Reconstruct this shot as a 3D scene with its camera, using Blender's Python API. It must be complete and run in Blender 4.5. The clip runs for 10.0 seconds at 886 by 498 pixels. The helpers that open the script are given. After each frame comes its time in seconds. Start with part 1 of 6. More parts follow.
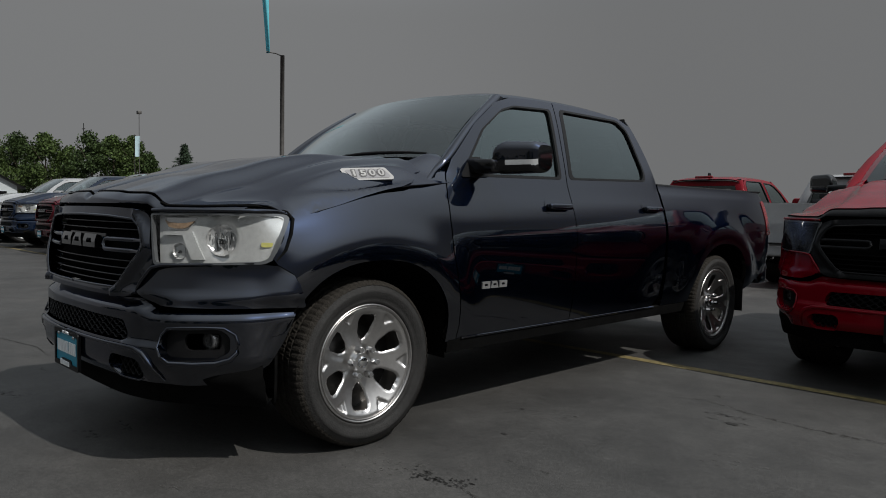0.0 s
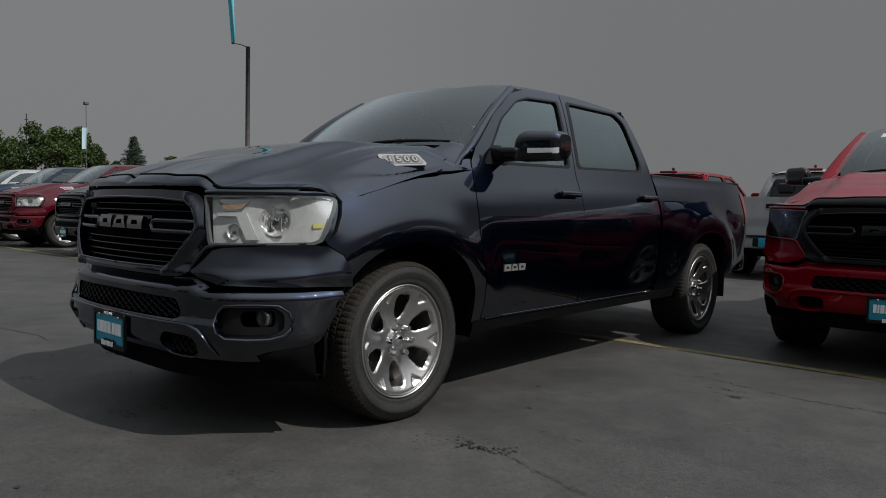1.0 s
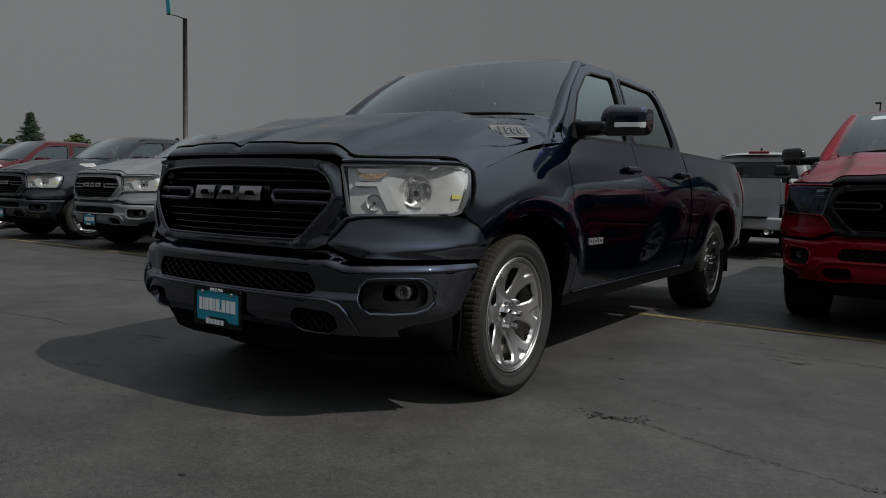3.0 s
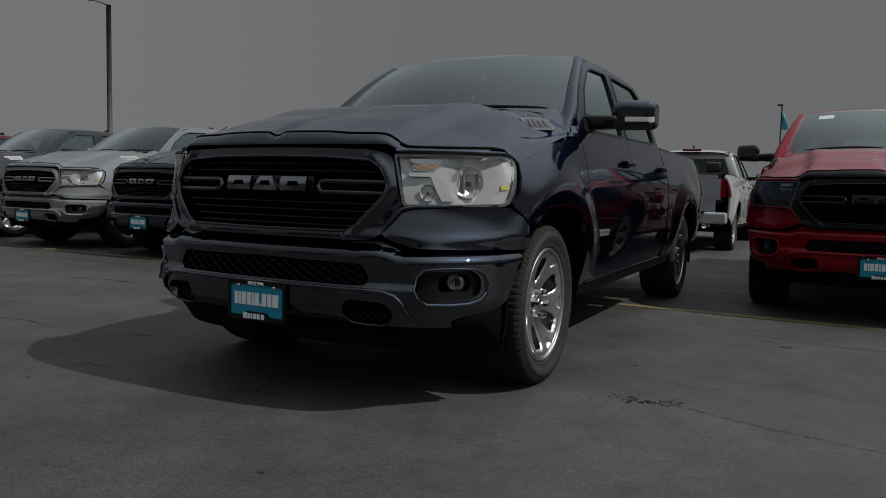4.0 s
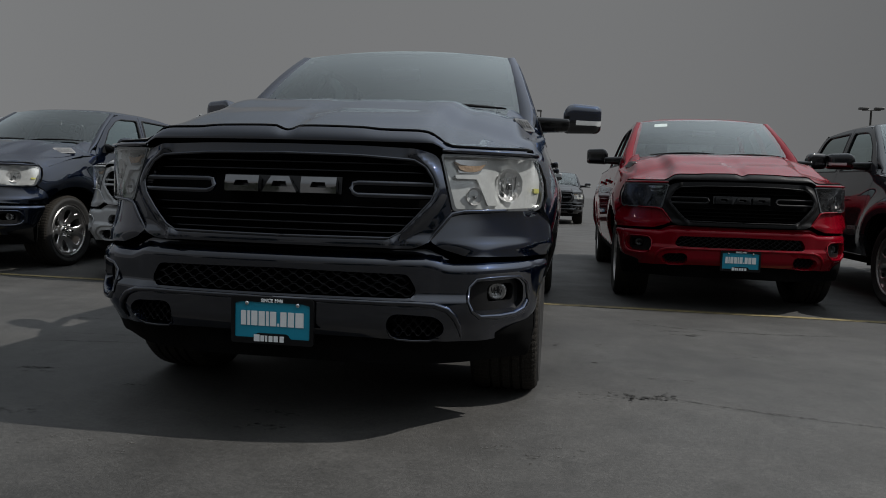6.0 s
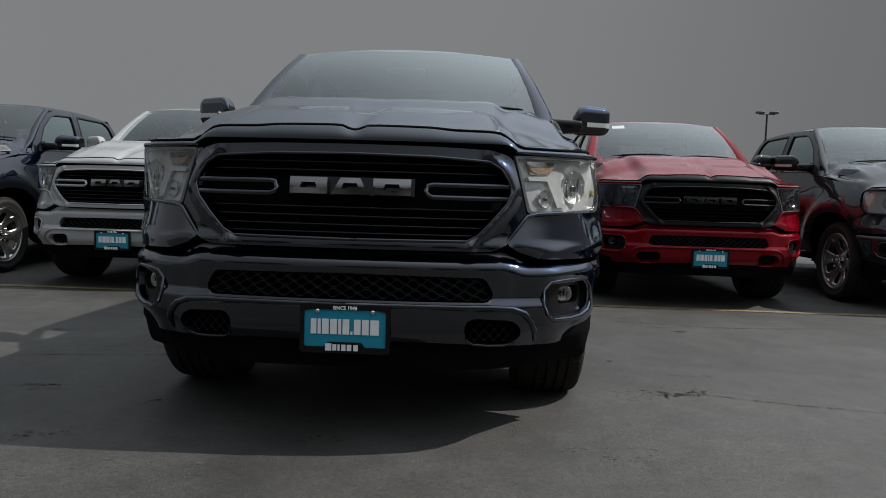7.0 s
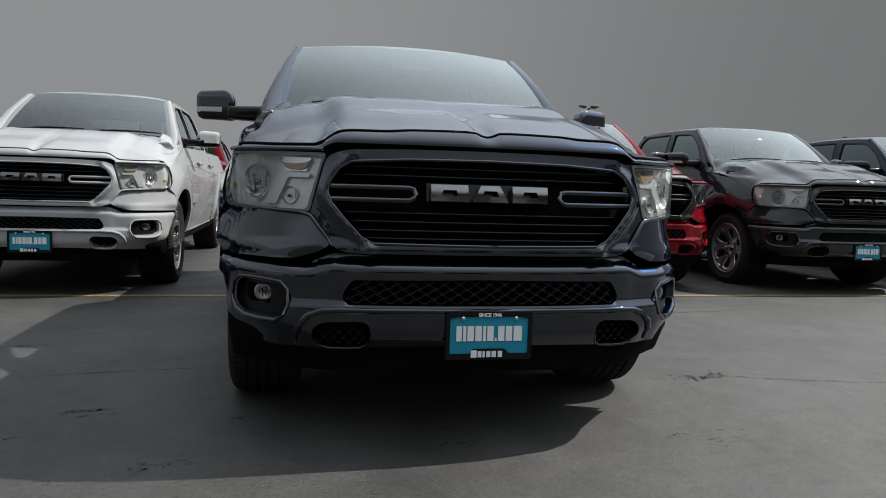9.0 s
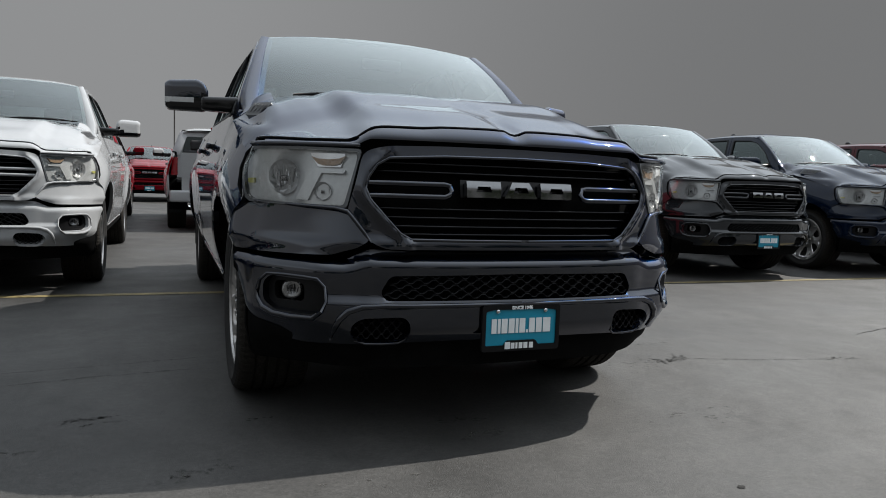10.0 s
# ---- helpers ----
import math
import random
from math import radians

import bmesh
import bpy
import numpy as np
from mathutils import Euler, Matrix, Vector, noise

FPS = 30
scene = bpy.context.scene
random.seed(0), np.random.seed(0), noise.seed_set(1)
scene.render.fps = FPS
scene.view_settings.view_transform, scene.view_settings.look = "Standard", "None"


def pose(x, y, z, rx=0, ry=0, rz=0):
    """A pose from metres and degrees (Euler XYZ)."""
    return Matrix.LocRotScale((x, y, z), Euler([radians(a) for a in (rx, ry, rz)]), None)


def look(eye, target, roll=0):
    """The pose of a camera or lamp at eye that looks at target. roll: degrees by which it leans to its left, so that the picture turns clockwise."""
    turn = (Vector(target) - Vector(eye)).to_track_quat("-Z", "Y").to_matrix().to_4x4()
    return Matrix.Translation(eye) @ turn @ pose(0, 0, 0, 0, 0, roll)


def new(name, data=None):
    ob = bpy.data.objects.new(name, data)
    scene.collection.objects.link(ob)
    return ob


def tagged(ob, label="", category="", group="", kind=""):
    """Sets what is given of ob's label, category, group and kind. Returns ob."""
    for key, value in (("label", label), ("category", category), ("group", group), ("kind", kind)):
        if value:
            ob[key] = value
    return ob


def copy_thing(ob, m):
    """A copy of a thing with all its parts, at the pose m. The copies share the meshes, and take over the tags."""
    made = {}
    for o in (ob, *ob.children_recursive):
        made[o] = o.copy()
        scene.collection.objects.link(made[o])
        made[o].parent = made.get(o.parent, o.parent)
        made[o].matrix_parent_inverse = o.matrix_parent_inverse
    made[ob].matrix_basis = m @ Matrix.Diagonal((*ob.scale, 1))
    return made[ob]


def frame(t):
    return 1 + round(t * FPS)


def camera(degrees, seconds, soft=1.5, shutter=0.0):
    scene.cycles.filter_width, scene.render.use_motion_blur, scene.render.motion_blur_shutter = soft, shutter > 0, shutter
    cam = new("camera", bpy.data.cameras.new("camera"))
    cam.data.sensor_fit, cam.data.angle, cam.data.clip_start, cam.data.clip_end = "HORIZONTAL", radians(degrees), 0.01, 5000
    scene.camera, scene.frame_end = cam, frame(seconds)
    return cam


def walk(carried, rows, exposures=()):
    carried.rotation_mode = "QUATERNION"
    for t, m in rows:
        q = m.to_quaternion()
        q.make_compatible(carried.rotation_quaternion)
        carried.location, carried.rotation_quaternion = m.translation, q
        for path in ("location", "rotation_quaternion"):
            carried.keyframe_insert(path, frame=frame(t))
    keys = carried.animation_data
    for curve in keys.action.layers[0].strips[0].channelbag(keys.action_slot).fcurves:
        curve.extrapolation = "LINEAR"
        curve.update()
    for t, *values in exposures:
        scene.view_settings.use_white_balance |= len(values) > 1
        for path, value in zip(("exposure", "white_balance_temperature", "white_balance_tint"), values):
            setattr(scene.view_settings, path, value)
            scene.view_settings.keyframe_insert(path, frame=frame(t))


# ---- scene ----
cam = camera(63.1, 10.0, 0.95)
PATH = [
    (0, (3.615, -2.158, 1.13), (2.197, -0.751, 1.023), 1.0),
    (0.5, (3.551, -2.36, 1.111), (2.19, -0.898, 1.003), 1.1),
    (1, (3.443, -2.55, 1.068), (2.121, -1.054, 0.951), 1.2),
    (1.5, (3.288, -2.712, 1.068), (2.026, -1.166, 0.939), 1.3),
    (2, (3.111, -2.847, 1.045), (1.903, -1.259, 0.906), 1.3),
    (2.5, (2.875, -2.979, 1.002), (1.701, -1.368, 0.853), 1.4),
    (3, (2.643, -3.119, 0.994), (1.516, -1.475, 0.835), 1.4),
    (3.2, (2.548, -3.182, 0.99), (1.45, -1.518, 0.827), 1.4),
    (4.5, (1.915, -3.512, 0.943), (1.109, -1.689, 0.784), 1.6),
    (5, (1.643, -3.545, 0.944), (0.971, -1.668, 0.785), 1.7),
    (5.5, (1.371, -3.579, 0.946), (0.874, -1.649, 0.79), 1.7),
    (6.8, (0.552, -3.596, 0.955), (0.441, -1.605, 0.806), 1.8),
    (7, (0.443, -3.602, 0.943), (0.367, -1.609, 0.795), 1.7),
    (7.5, (0.141, -3.567, 0.971), (0.19, -1.574, 0.814), 1.7),
    (8, (-0.154, -3.545, 0.977), (-0.004, -1.558, 0.812), 1.7),
    (8.5, (-0.441, -3.56, 0.987), (-0.185, -1.585, 0.818), 1.8),
    (9, (-0.707, -3.555, 0.988), (-0.3, -1.605, 0.817), 1.8),
    (9.5, (-0.983, -3.501, 0.977), (-0.407, -1.595, 0.797), 2.0),
    (10, (-1.257, -3.449, 0.989), (-0.54, -1.592, 0.805), 2.0),
]
walk(cam, [(t, look(eye, target, roll)) for t, eye, target, roll in PATH], [(0, -0.57), (1.0, -0.47), (1.5, -0.46), (2.5, -0.58), (3.0, -0.68), (4.5, -0.70), (5.5, -0.53), (7.0, -0.14), (8.5, 0.17), (10, 0.26)])

# ---- world, sun, exposure ----
SUN_AZ, SUN_EL = 81.0, 47.8          # degrees from +y towards +x, degrees above the horizon
world = bpy.data.worlds.new("World")
scene.world = world
world.use_nodes = True
wn, wl = world.node_tree.nodes, world.node_tree.links
wn.clear()
sky = wn.new("ShaderNodeTexSky")
sky.sky_type, sky.sun_disc = "NISHITA", False
sky.sun_elevation, sky.sun_rotation = radians(SUN_EL), radians(SUN_AZ)
sky.air_density, sky.dust_density, sky.ozone_density = 1.0, 6.0, 1.0
pale = wn.new("ShaderNodeHueSaturation")
pale.inputs["Saturation"].default_value = 0.25
haze = wn.new("ShaderNodeMix")
haze.data_type = "RGBA"
haze.inputs[0].default_value = 0.97
haze.inputs[7].default_value = (6.2, 6.3, 6.4, 1)      # thin bright cloud and smoke
back = wn.new("ShaderNodeBackground")
back.inputs["Strength"].default_value = 0.04
wout = wn.new("ShaderNodeOutputWorld")
wl.new(sky.outputs[0], pale.inputs["Color"])
wl.new(pale.outputs[0], haze.inputs[6])
# smoke scatters a wide bright glow round the sun
where = wn.new("ShaderNodeTexCoord")
toward = wn.new("ShaderNodeVectorMath")
toward.operation = "DOT_PRODUCT"
toward.inputs[1].default_value = (math.sin(radians(SUN_AZ)) * math.cos(radians(SUN_EL)), math.cos(radians(SUN_AZ)) * math.cos(radians(SUN_EL)), math.sin(radians(SUN_EL)))
glow = wn.new("ShaderNodeMath")
glow.operation, glow.use_clamp = "POWER", True
glow.inputs[1].default_value = 2.0
gain = wn.new("ShaderNodeMapRange")
gain.inputs[3].default_value, gain.inputs[4].default_value = 0.0, 7.0
lit = wn.new("ShaderNodeVectorMath")
lit.operation = "SCALE"
wl.new(where.outputs["Generated"], toward.inputs[0])
wl.new(toward.outputs["Value"], glow.inputs[0])
wl.new(glow.outputs[0], gain.inputs[0])
wl.new(haze.outputs[2], lit.inputs[0])
# an overcast sky grows brighter towards the zenith
up = wn.new("ShaderNodeSeparateXYZ")
rise = wn.new("ShaderNodeMath")
rise.operation, rise.inputs[1].default_value = "POWER", 3.0
veil = wn.new("ShaderNodeMapRange")
veil.interpolation_type = "SMOOTHSTEP"
veil.inputs[1].default_value, veil.inputs[2].default_value, veil.inputs[4].default_value = 0.26, 0.50, 0.5
zenith = wn.new("ShaderNodeMath")
zenith.operation, zenith.inputs[1].default_value, zenith.inputs[2].default_value = "MULTIPLY_ADD", 0.5, 1.0
both = wn.new("ShaderNodeMath")
both.operation = "ADD"
wl.new(where.outputs["Generated"], up.inputs[0])
wl.new(up.outputs["Z"], rise.inputs[0])
wl.new(rise.outputs[0], zenith.inputs[0])
above = wn.new("ShaderNodeMath")
wl.new(up.outputs["Z"], veil.inputs[0])
wl.new(zenith.outputs[0], above.inputs[0])
wl.new(veil.outputs[0], above.inputs[1])
wl.new(above.outputs[0], both.inputs[0])
# the glow is added only high overhead, for reflections; the low sky stays even
layer = wn.new("ShaderNodeMapRange")
layer.interpolation_type = "SMOOTHSTEP"
layer.inputs[1].default_value, layer.inputs[2].default_value = 0.245, 0.38
shine = wn.new("ShaderNodeMath")
shine.operation = "MULTIPLY"
wl.new(up.outputs["Z"], layer.inputs[0])
wl.new(gain.outputs[0], shine.inputs[0])
wl.new(layer.outputs[0], shine.inputs[1])
wl.new(shine.outputs[0], both.inputs[1])
# sky dimmed from -x to +x, set to offset the rising exposure
even = both
for x0, x1, v0, v1 in ((-0.85, -0.45, 1.13, 0.94), (-0.05, 0.75, 1.0, 0.62)):
    side = wn.new("ShaderNodeMapRange")
    side.interpolation_type = "SMOOTHSTEP"
    for i, v in enumerate((x0, x1, v0, v1)):
        side.inputs[i + 1].default_value = v
    last_even, even = even, wn.new("ShaderNodeMath")
    even.operation = "MULTIPLY"
    wl.new(up.outputs["X"], side.inputs[0])
    wl.new(last_even.outputs[0], even.inputs[0])
    wl.new(side.outputs[0], even.inputs[1])
wl.new(even.outputs[0], lit.inputs["Scale"])
# the sky is bluer above the murk
blue = wn.new("ShaderNodeMix")
blue.data_type, blue.blend_type = "RGBA", "MULTIPLY"
blue.inputs[7].default_value = (0.93, 1.0, 1.07, 1)
wl.new(layer.outputs[0], blue.inputs[0])
wl.new(lit.outputs[0], blue.inputs[6])
wl.new(blue.outputs[2], back.inputs["Color"])
wl.new(back.outputs[0], wout.inputs[0])
sun = new("sun", bpy.data.lights.new("sun", "SUN"))
sun.data.energy, sun.data.angle, sun.data.color = 5.0, radians(0.6), (1.0, 0.97, 0.92)
ca, sa, ce, se = math.cos(radians(SUN_AZ)), math.sin(radians(SUN_AZ)), math.cos(radians(SUN_EL)), math.sin(radians(SUN_EL))
sun.matrix_world = look((30 * sa * ce, 30 * ca * ce, 30 * se), (0, 0, 0))


# ---- materials ----
def material(name, color, rough=0.5, metal=0.0, coat=0.0, grain=0.0, grain_size=30.0, bump=0.0, bump_size=60.0, stain=0.0, stain_size=2.0, spec=0.5, coat_rough=0.03):
    m = bpy.data.materials.new(name)
    m.use_nodes = True
    n, l = m.node_tree.nodes, m.node_tree.links
    b = n["Principled BSDF"]
    b.inputs["Base Color"].default_value = (*color, 1)
    b.inputs["Roughness"].default_value, b.inputs["Metallic"].default_value = rough, metal
    b.inputs["Coat Weight"].default_value, b.inputs["Coat Roughness"].default_value = coat, coat_rough
    b.inputs["Specular IOR Level"].default_value = spec
    co = n.new("ShaderNodeTexCoord")
    last = None
    for amount, size in ((grain, grain_size), (stain, stain_size)):
        if amount:
            t = n.new("ShaderNodeTexNoise")
            t.inputs["Scale"].default_value, t.inputs["Detail"].default_value = size, 5
            l.new(co.outputs["Object"], t.inputs["Vector"])
            r = n.new("ShaderNodeMapRange")
            r.inputs[1].default_value, r.inputs[2].default_value = 0.3, 0.7
            r.inputs[3].default_value, r.inputs[4].default_value = 1 - amount, 1 + amount
            l.new(t.outputs[0], r.inputs[0])
            x = n.new("ShaderNodeVectorMath")
            x.operation = "SCALE"
            if last:
                l.new(last, x.inputs[0])
            else:
                x.inputs[0].default_value = color
            l.new(r.outputs[0], x.inputs["Scale"])
            last = x.outputs[0]
    if last:
        l.new(last, b.inputs["Base Color"])
    if bump:
        t = n.new("ShaderNodeTexNoise")
        t.inputs["Scale"].default_value, t.inputs["Detail"].default_value = bump_size, 4
        l.new(co.outputs["Object"], t.inputs["Vector"])
        k = n.new("ShaderNodeBump")
        k.inputs["Strength"].default_value, k.inputs["Distance"].default_value = bump, 0.01
        l.new(t.outputs[0], k.inputs["Height"])
        l.new(k.outputs[0], b.inputs["Normal"])
    return m


def paint(name, color, metal=0.0, ior=1.6, tint=(1, 1, 1)):
    """Car paint: a deep base under a clear, mirror-like lacquer."""
    m = material(name, color, 0.025, metal, 0.0, 0.12, 900.0, stain=0.06, stain_size=3.0)
    b = m.node_tree.nodes["Principled BSDF"]
    b.inputs["IOR"].default_value = ior
    b.inputs["Specular Tint"].default_value = (*tint, 1)
    return m


def glass(name, tint, gloss_rough=0.01, ior=1.5, gain=1.0, coat=(1, 1, 1)):
    """Thin glass: tinted see-through, with a clear reflection that grows at grazing angles."""
    m = bpy.data.materials.new(name)
    m.use_nodes = True
    n, l = m.node_tree.nodes, m.node_tree.links
    n.clear()
    out, mix, tr, gl, fr = (n.new(k) for k in ("ShaderNodeOutputMaterial", "ShaderNodeMixShader", "ShaderNodeBsdfTransparent", "ShaderNodeBsdfGlossy", "ShaderNodeFresnel"))
    tr.inputs[0].default_value = (*tint, 1)
    gl.inputs["Roughness"].default_value = gloss_rough
    gl.inputs["Color"].default_value = (*coat, 1)
    fr.inputs["IOR"].default_value = ior
    k = n.new("ShaderNodeMath")
    k.operation, k.use_clamp = "MULTIPLY", True
    k.inputs[1].default_value = gain
    l.new(fr.outputs[0], k.inputs[0])
    l.new(k.outputs[0], mix.inputs[0])
    l.new(tr.outputs[0], mix.inputs[1])
    l.new(gl.outputs[0], mix.inputs[2])
    l.new(mix.outputs[0], out.inputs[0])
    return m


PAINT = paint("navy_paint", (0.0040, 0.0068, 0.0158), 1.0, 1.5, (0.36, 0.465, 0.62))
flake = PAINT.node_tree.nodes["Principled BSDF"]          # metal flake under a clear coat
flake.inputs["Roughness"].default_value, flake.inputs["Coat Weight"].default_value = 0.36, 1.0
flake.inputs["Coat IOR"].default_value, flake.inputs["Coat Roughness"].default_value = 1.72, 0.02
PAINTS = {
    "red": paint("red_paint", (0.15, 0.0010, 0.0065), 0.0, 1.42, (1.0, 0.5, 0.5)),
    "maroon": paint("maroon_paint", (0.055, 0.0022, 0.006), 0.0, 1.45),
    "white": paint("white_paint", (0.32, 0.325, 0.33)),
    "silver": paint("silver_paint", (0.15, 0.155, 0.16), 0.2, 1.5),
    "grey": paint("granite_paint", (0.014, 0.016, 0.019), 0.0, 1.6),
    "dark": paint("charcoal_paint", (0.007, 0.008, 0.010), 0.0, 1.6),
    "blue": paint("blue_paint", (0.0022, 0.0075, 0.022), 0.0, 1.5),
    "black": paint("black_paint", (0.004, 0.004, 0.005), 0.0, 1.7),
    "navy": PAINT,
}
CHROME = material("chrome", (0.60, 0.60, 0.60), 0.06, 1.0, grain=0.04)
WHEEL_METAL = material("bright_wheel", (0.50, 0.49, 0.48), 0.33, 1.0, grain=0.06, grain_size=40, stain=0.08, stain_size=8)
DARK_CHROME = material("dark_chrome", (0.18, 0.18, 0.185), 0.2, 1.0)
REFLECTOR = material("lamp_reflector", (0.58, 0.59, 0.59), 0.22, 0.40, grain=0.06, grain_size=60, bump=0.08, bump_size=25)
REFLECTOR_BRIGHT = material("faceted_reflector", (0.60, 0.60, 0.60), 0.25, 0.5, grain=0.05)
LAMP_FACET = material("lamp_facet_grey", (0.30, 0.31, 0.31), 0.18, 0.7, grain=0.08)
LAMP_EDGE = material("lamp_edge", (0.10, 0.105, 0.11), 0.2, 0.3, grain=0.1)
BLACK_REFLECTOR = material("black_lamp_housing", (0.02, 0.02, 0.022), 0.2, 0.2, 0.5)
PLASTIC = material("black_plastic", (0.006, 0.006, 0.0065), 0.45, spec=0.2, grain=0.2, grain_size=80, bump=0.15, bump_size=300)
GLOSS_BLACK = material("gloss_black", (0.004, 0.004, 0.0045), 0.12, 0, 0.0, spec=0.5)
SLAT = material("grille_slat", (0.005, 0.0053, 0.0065), 0.22, 0.0, 0.0, grain=0.1, spec=0.30)
RUBBER = material("tyre_rubber", (0.017, 0.0165, 0.016), 0.75, grain=0.2, grain_size=50, stain=0.25, stain_size=7, bump=0.3, bump_size=120, spec=0.3)
TREAD = material("tyre_tread", (0.020, 0.0175, 0.0145), 0.9, grain=0.3, grain_size=80, bump=0.5, bump_size=150, spec=0.2)
UNDER = material("underbody", (0.004, 0.004, 0.004), 0.9, spec=0.05, grain=0.3, grain_size=12)
BRAKE = material("brake_iron", (0.10, 0.095, 0.09), 0.5, 0.8, grain=0.2)
SEAT = material("seat_cloth", (0.03, 0.03, 0.032), 0.8, grain=0.2, grain_size=120, bump=0.3, bump_size=200)
LINER = material("cloth_liner", (0.06, 0.06, 0.06), 0.95, grain=0.1, grain_size=90, spec=0.1)
DASH = material("dash_plastic", (0.016, 0.016, 0.017), 0.9, grain=0.1, spec=0.1)
AMBER = material("amber_lens", (0.46, 0.44, 0.14), 0.15, 0, 0.8)
RED_LENS = material("red_lamp_lens", (0.20, 0.004, 0.008), 0.12, 0, 0.8, grain=0.15, grain_size=40)
CLEAR_LAMP = material("clear_lamp", (0.32, 0.32, 0.32), 0.12, 0.8, bump=0.25, bump_size=120)
TURN_LAMP = material("turn_lamp", (0.35, 0.24, 0.155), 0.15, 0.2, 0.6, bump=0.5, bump_size=90)
PLATE_BLUE = material("plate_blue", (0.008, 0.25, 0.37), 0.35, grain=0.08, grain_size=14)
PLATE_WHITE = material("plate_white", (0.78, 0.8, 0.8), 0.4, grain=0.05)
EMBLEM = material("emblem_chrome", (0.27, 0.27, 0.275), 0.10, 1.0, grain=0.05, grain_size=50)
BADGE = material("badge_silver", (0.125, 0.125, 0.125), 0.40, 0.6, grain=0.1)
SIDE_EMBLEM = material("side_emblem_silver", (0.26, 0.26, 0.26), 0.3, 0.5, grain=0.05)
BADGE_FIELD = material("badge_field_grey", (0.085, 0.085, 0.09), 0.40, 0.6, grain=0.1)
LETTER_DARK = material("badge_dark", (0.02, 0.02, 0.022), 0.3)
STICKER = material("paper_sticker", (0.75, 0.75, 0.73), 0.7, grain=0.05)
GLASS = glass("windscreen_glass", (0.80, 0.88, 0.87), gain=2.0, coat=(0.94, 1.0, 0.995))
SIDE_GLASS = glass("side_glass", (0.32, 0.38, 0.38), gain=2.3, coat=(0.86, 1.0, 0.99))
REAR_GLASS = glass("privacy_glass", (0.10, 0.12, 0.12), gain=1.8, coat=(0.88, 1.0, 0.99))
LENS = glass("lamp_lens", (0.93, 0.94, 0.94), gain=1.0)
POLE = material("pole_paint", (0.10, 0.095, 0.09), 0.5, 0.3, grain=0.15, grain_size=12, stain=0.2)
FLAG = material("flag_cloth", (0.09, 0.42, 0.50), 0.8, grain=0.1, grain_size=20)
FLAG_PALE = material("pale_banner", (0.45, 0.6, 0.65), 0.8, grain=0.1)


# ---- building helpers ----
def smooth_curve(points):
    """A monotone cubic through (t, value) points, flat outside them."""
    xs, ys = np.array([p[0] for p in points], float), np.array([p[1] for p in points], float)
    h = np.diff(xs)
    d = np.diff(ys) / h
    m = np.zeros(len(xs))
    m[0], m[-1] = d[0], d[-1]
    for i in range(1, len(xs) - 1):
        if d[i - 1] * d[i] > 0:
            w1, w2 = 2 * h[i] + h[i - 1], h[i] + 2 * h[i - 1]
            m[i] = (w1 + w2) / (w1 / d[i - 1] + w2 / d[i])

    def at(q):
        q = np.clip(np.asarray(q, float), xs[0], xs[-1])
        i = np.clip(np.searchsorted(xs, q) - 1, 0, len(h) - 1)
        s = (q - xs[i]) / h[i]
        return ((1 + 2 * s) * (1 - s) ** 2) * ys[i] + s * (1 - s) ** 2 * h[i] * m[i] + s * s * (3 - 2 * s) * ys[i + 1] + s * s * (s - 1) * h[i] * m[i + 1]
    return at


def step01(a, b, v):
    s = np.clip((np.asarray(v, float) - a) / (b - a), 0, 1)
    return s * s * (3 - 2 * s)


def mesh_of(name, verts, faces, flat=False):
    me = bpy.data.meshes.new(name)
    me.from_pydata([tuple(map(float, v)) for v in verts], [], [tuple(f) for f in faces])
    me.polygons.foreach_set("use_smooth", [not flat] * len(me.polygons))
    me.update()
    return me


def from_bm(name, bm, flat=False):
    me = bpy.data.meshes.new(name)
    bm.to_mesh(me)
    bm.free()
    me.polygons.foreach_set("use_smooth", [not flat] * len(me.polygons))
    return me


def part(name, me, mat, parent, label="", m=None):
    ob = new(name, me)
    if not me.materials:
        me.materials.append(mat)
    ob.parent = parent
    if m is not None:
        ob.matrix_basis = m
    if label:
        tagged(ob, label)
    return ob


def thing(name, label, category, group="", m=None):
    ob = new(name)
    ob.empty_display_size = 0.2
    if m is not None:
        ob.matrix_basis = m
    return tagged(ob, label, category, group)


def rounded(poly, r, n=4):
    out, k = [], len(poly)
    for i in range(k):
        p0, p1, p2 = (np.array(poly[(i + j) % k], float) for j in (-1, 0, 1))
        a, b = p0 - p1, p2 - p1
        la, lb = np.linalg.norm(a), np.linalg.norm(b)
        ra, rb = min(r, 0.45 * la), min(r, 0.45 * lb)
        q0, q2 = p1 + a / la * ra, p1 + b / lb * rb
        for j in range(n + 1):
            s = j / n
            out.append(tuple(q0 * (1 - s) ** 2 + p1 * 2 * s * (1 - s) + q2 * s * s))
    return out


def mirrored(half):
    """A closed outline from its right half, listed from the bottom middle to the top middle."""
    return list(half) + [(-u, v) for u, v in reversed(half) if abs(u) > 1e-9]


def dense(poly, size):
    out, k = [], len(poly)
    for i in range(k):
        a, b = np.array(poly[i], float), np.array(poly[(i + 1) % k], float)
        c = max(1, int(math.ceil(np.linalg.norm(b - a) / size)))
        out += [tuple(a + (b - a) * j / c) for j in range(c)]
    return out


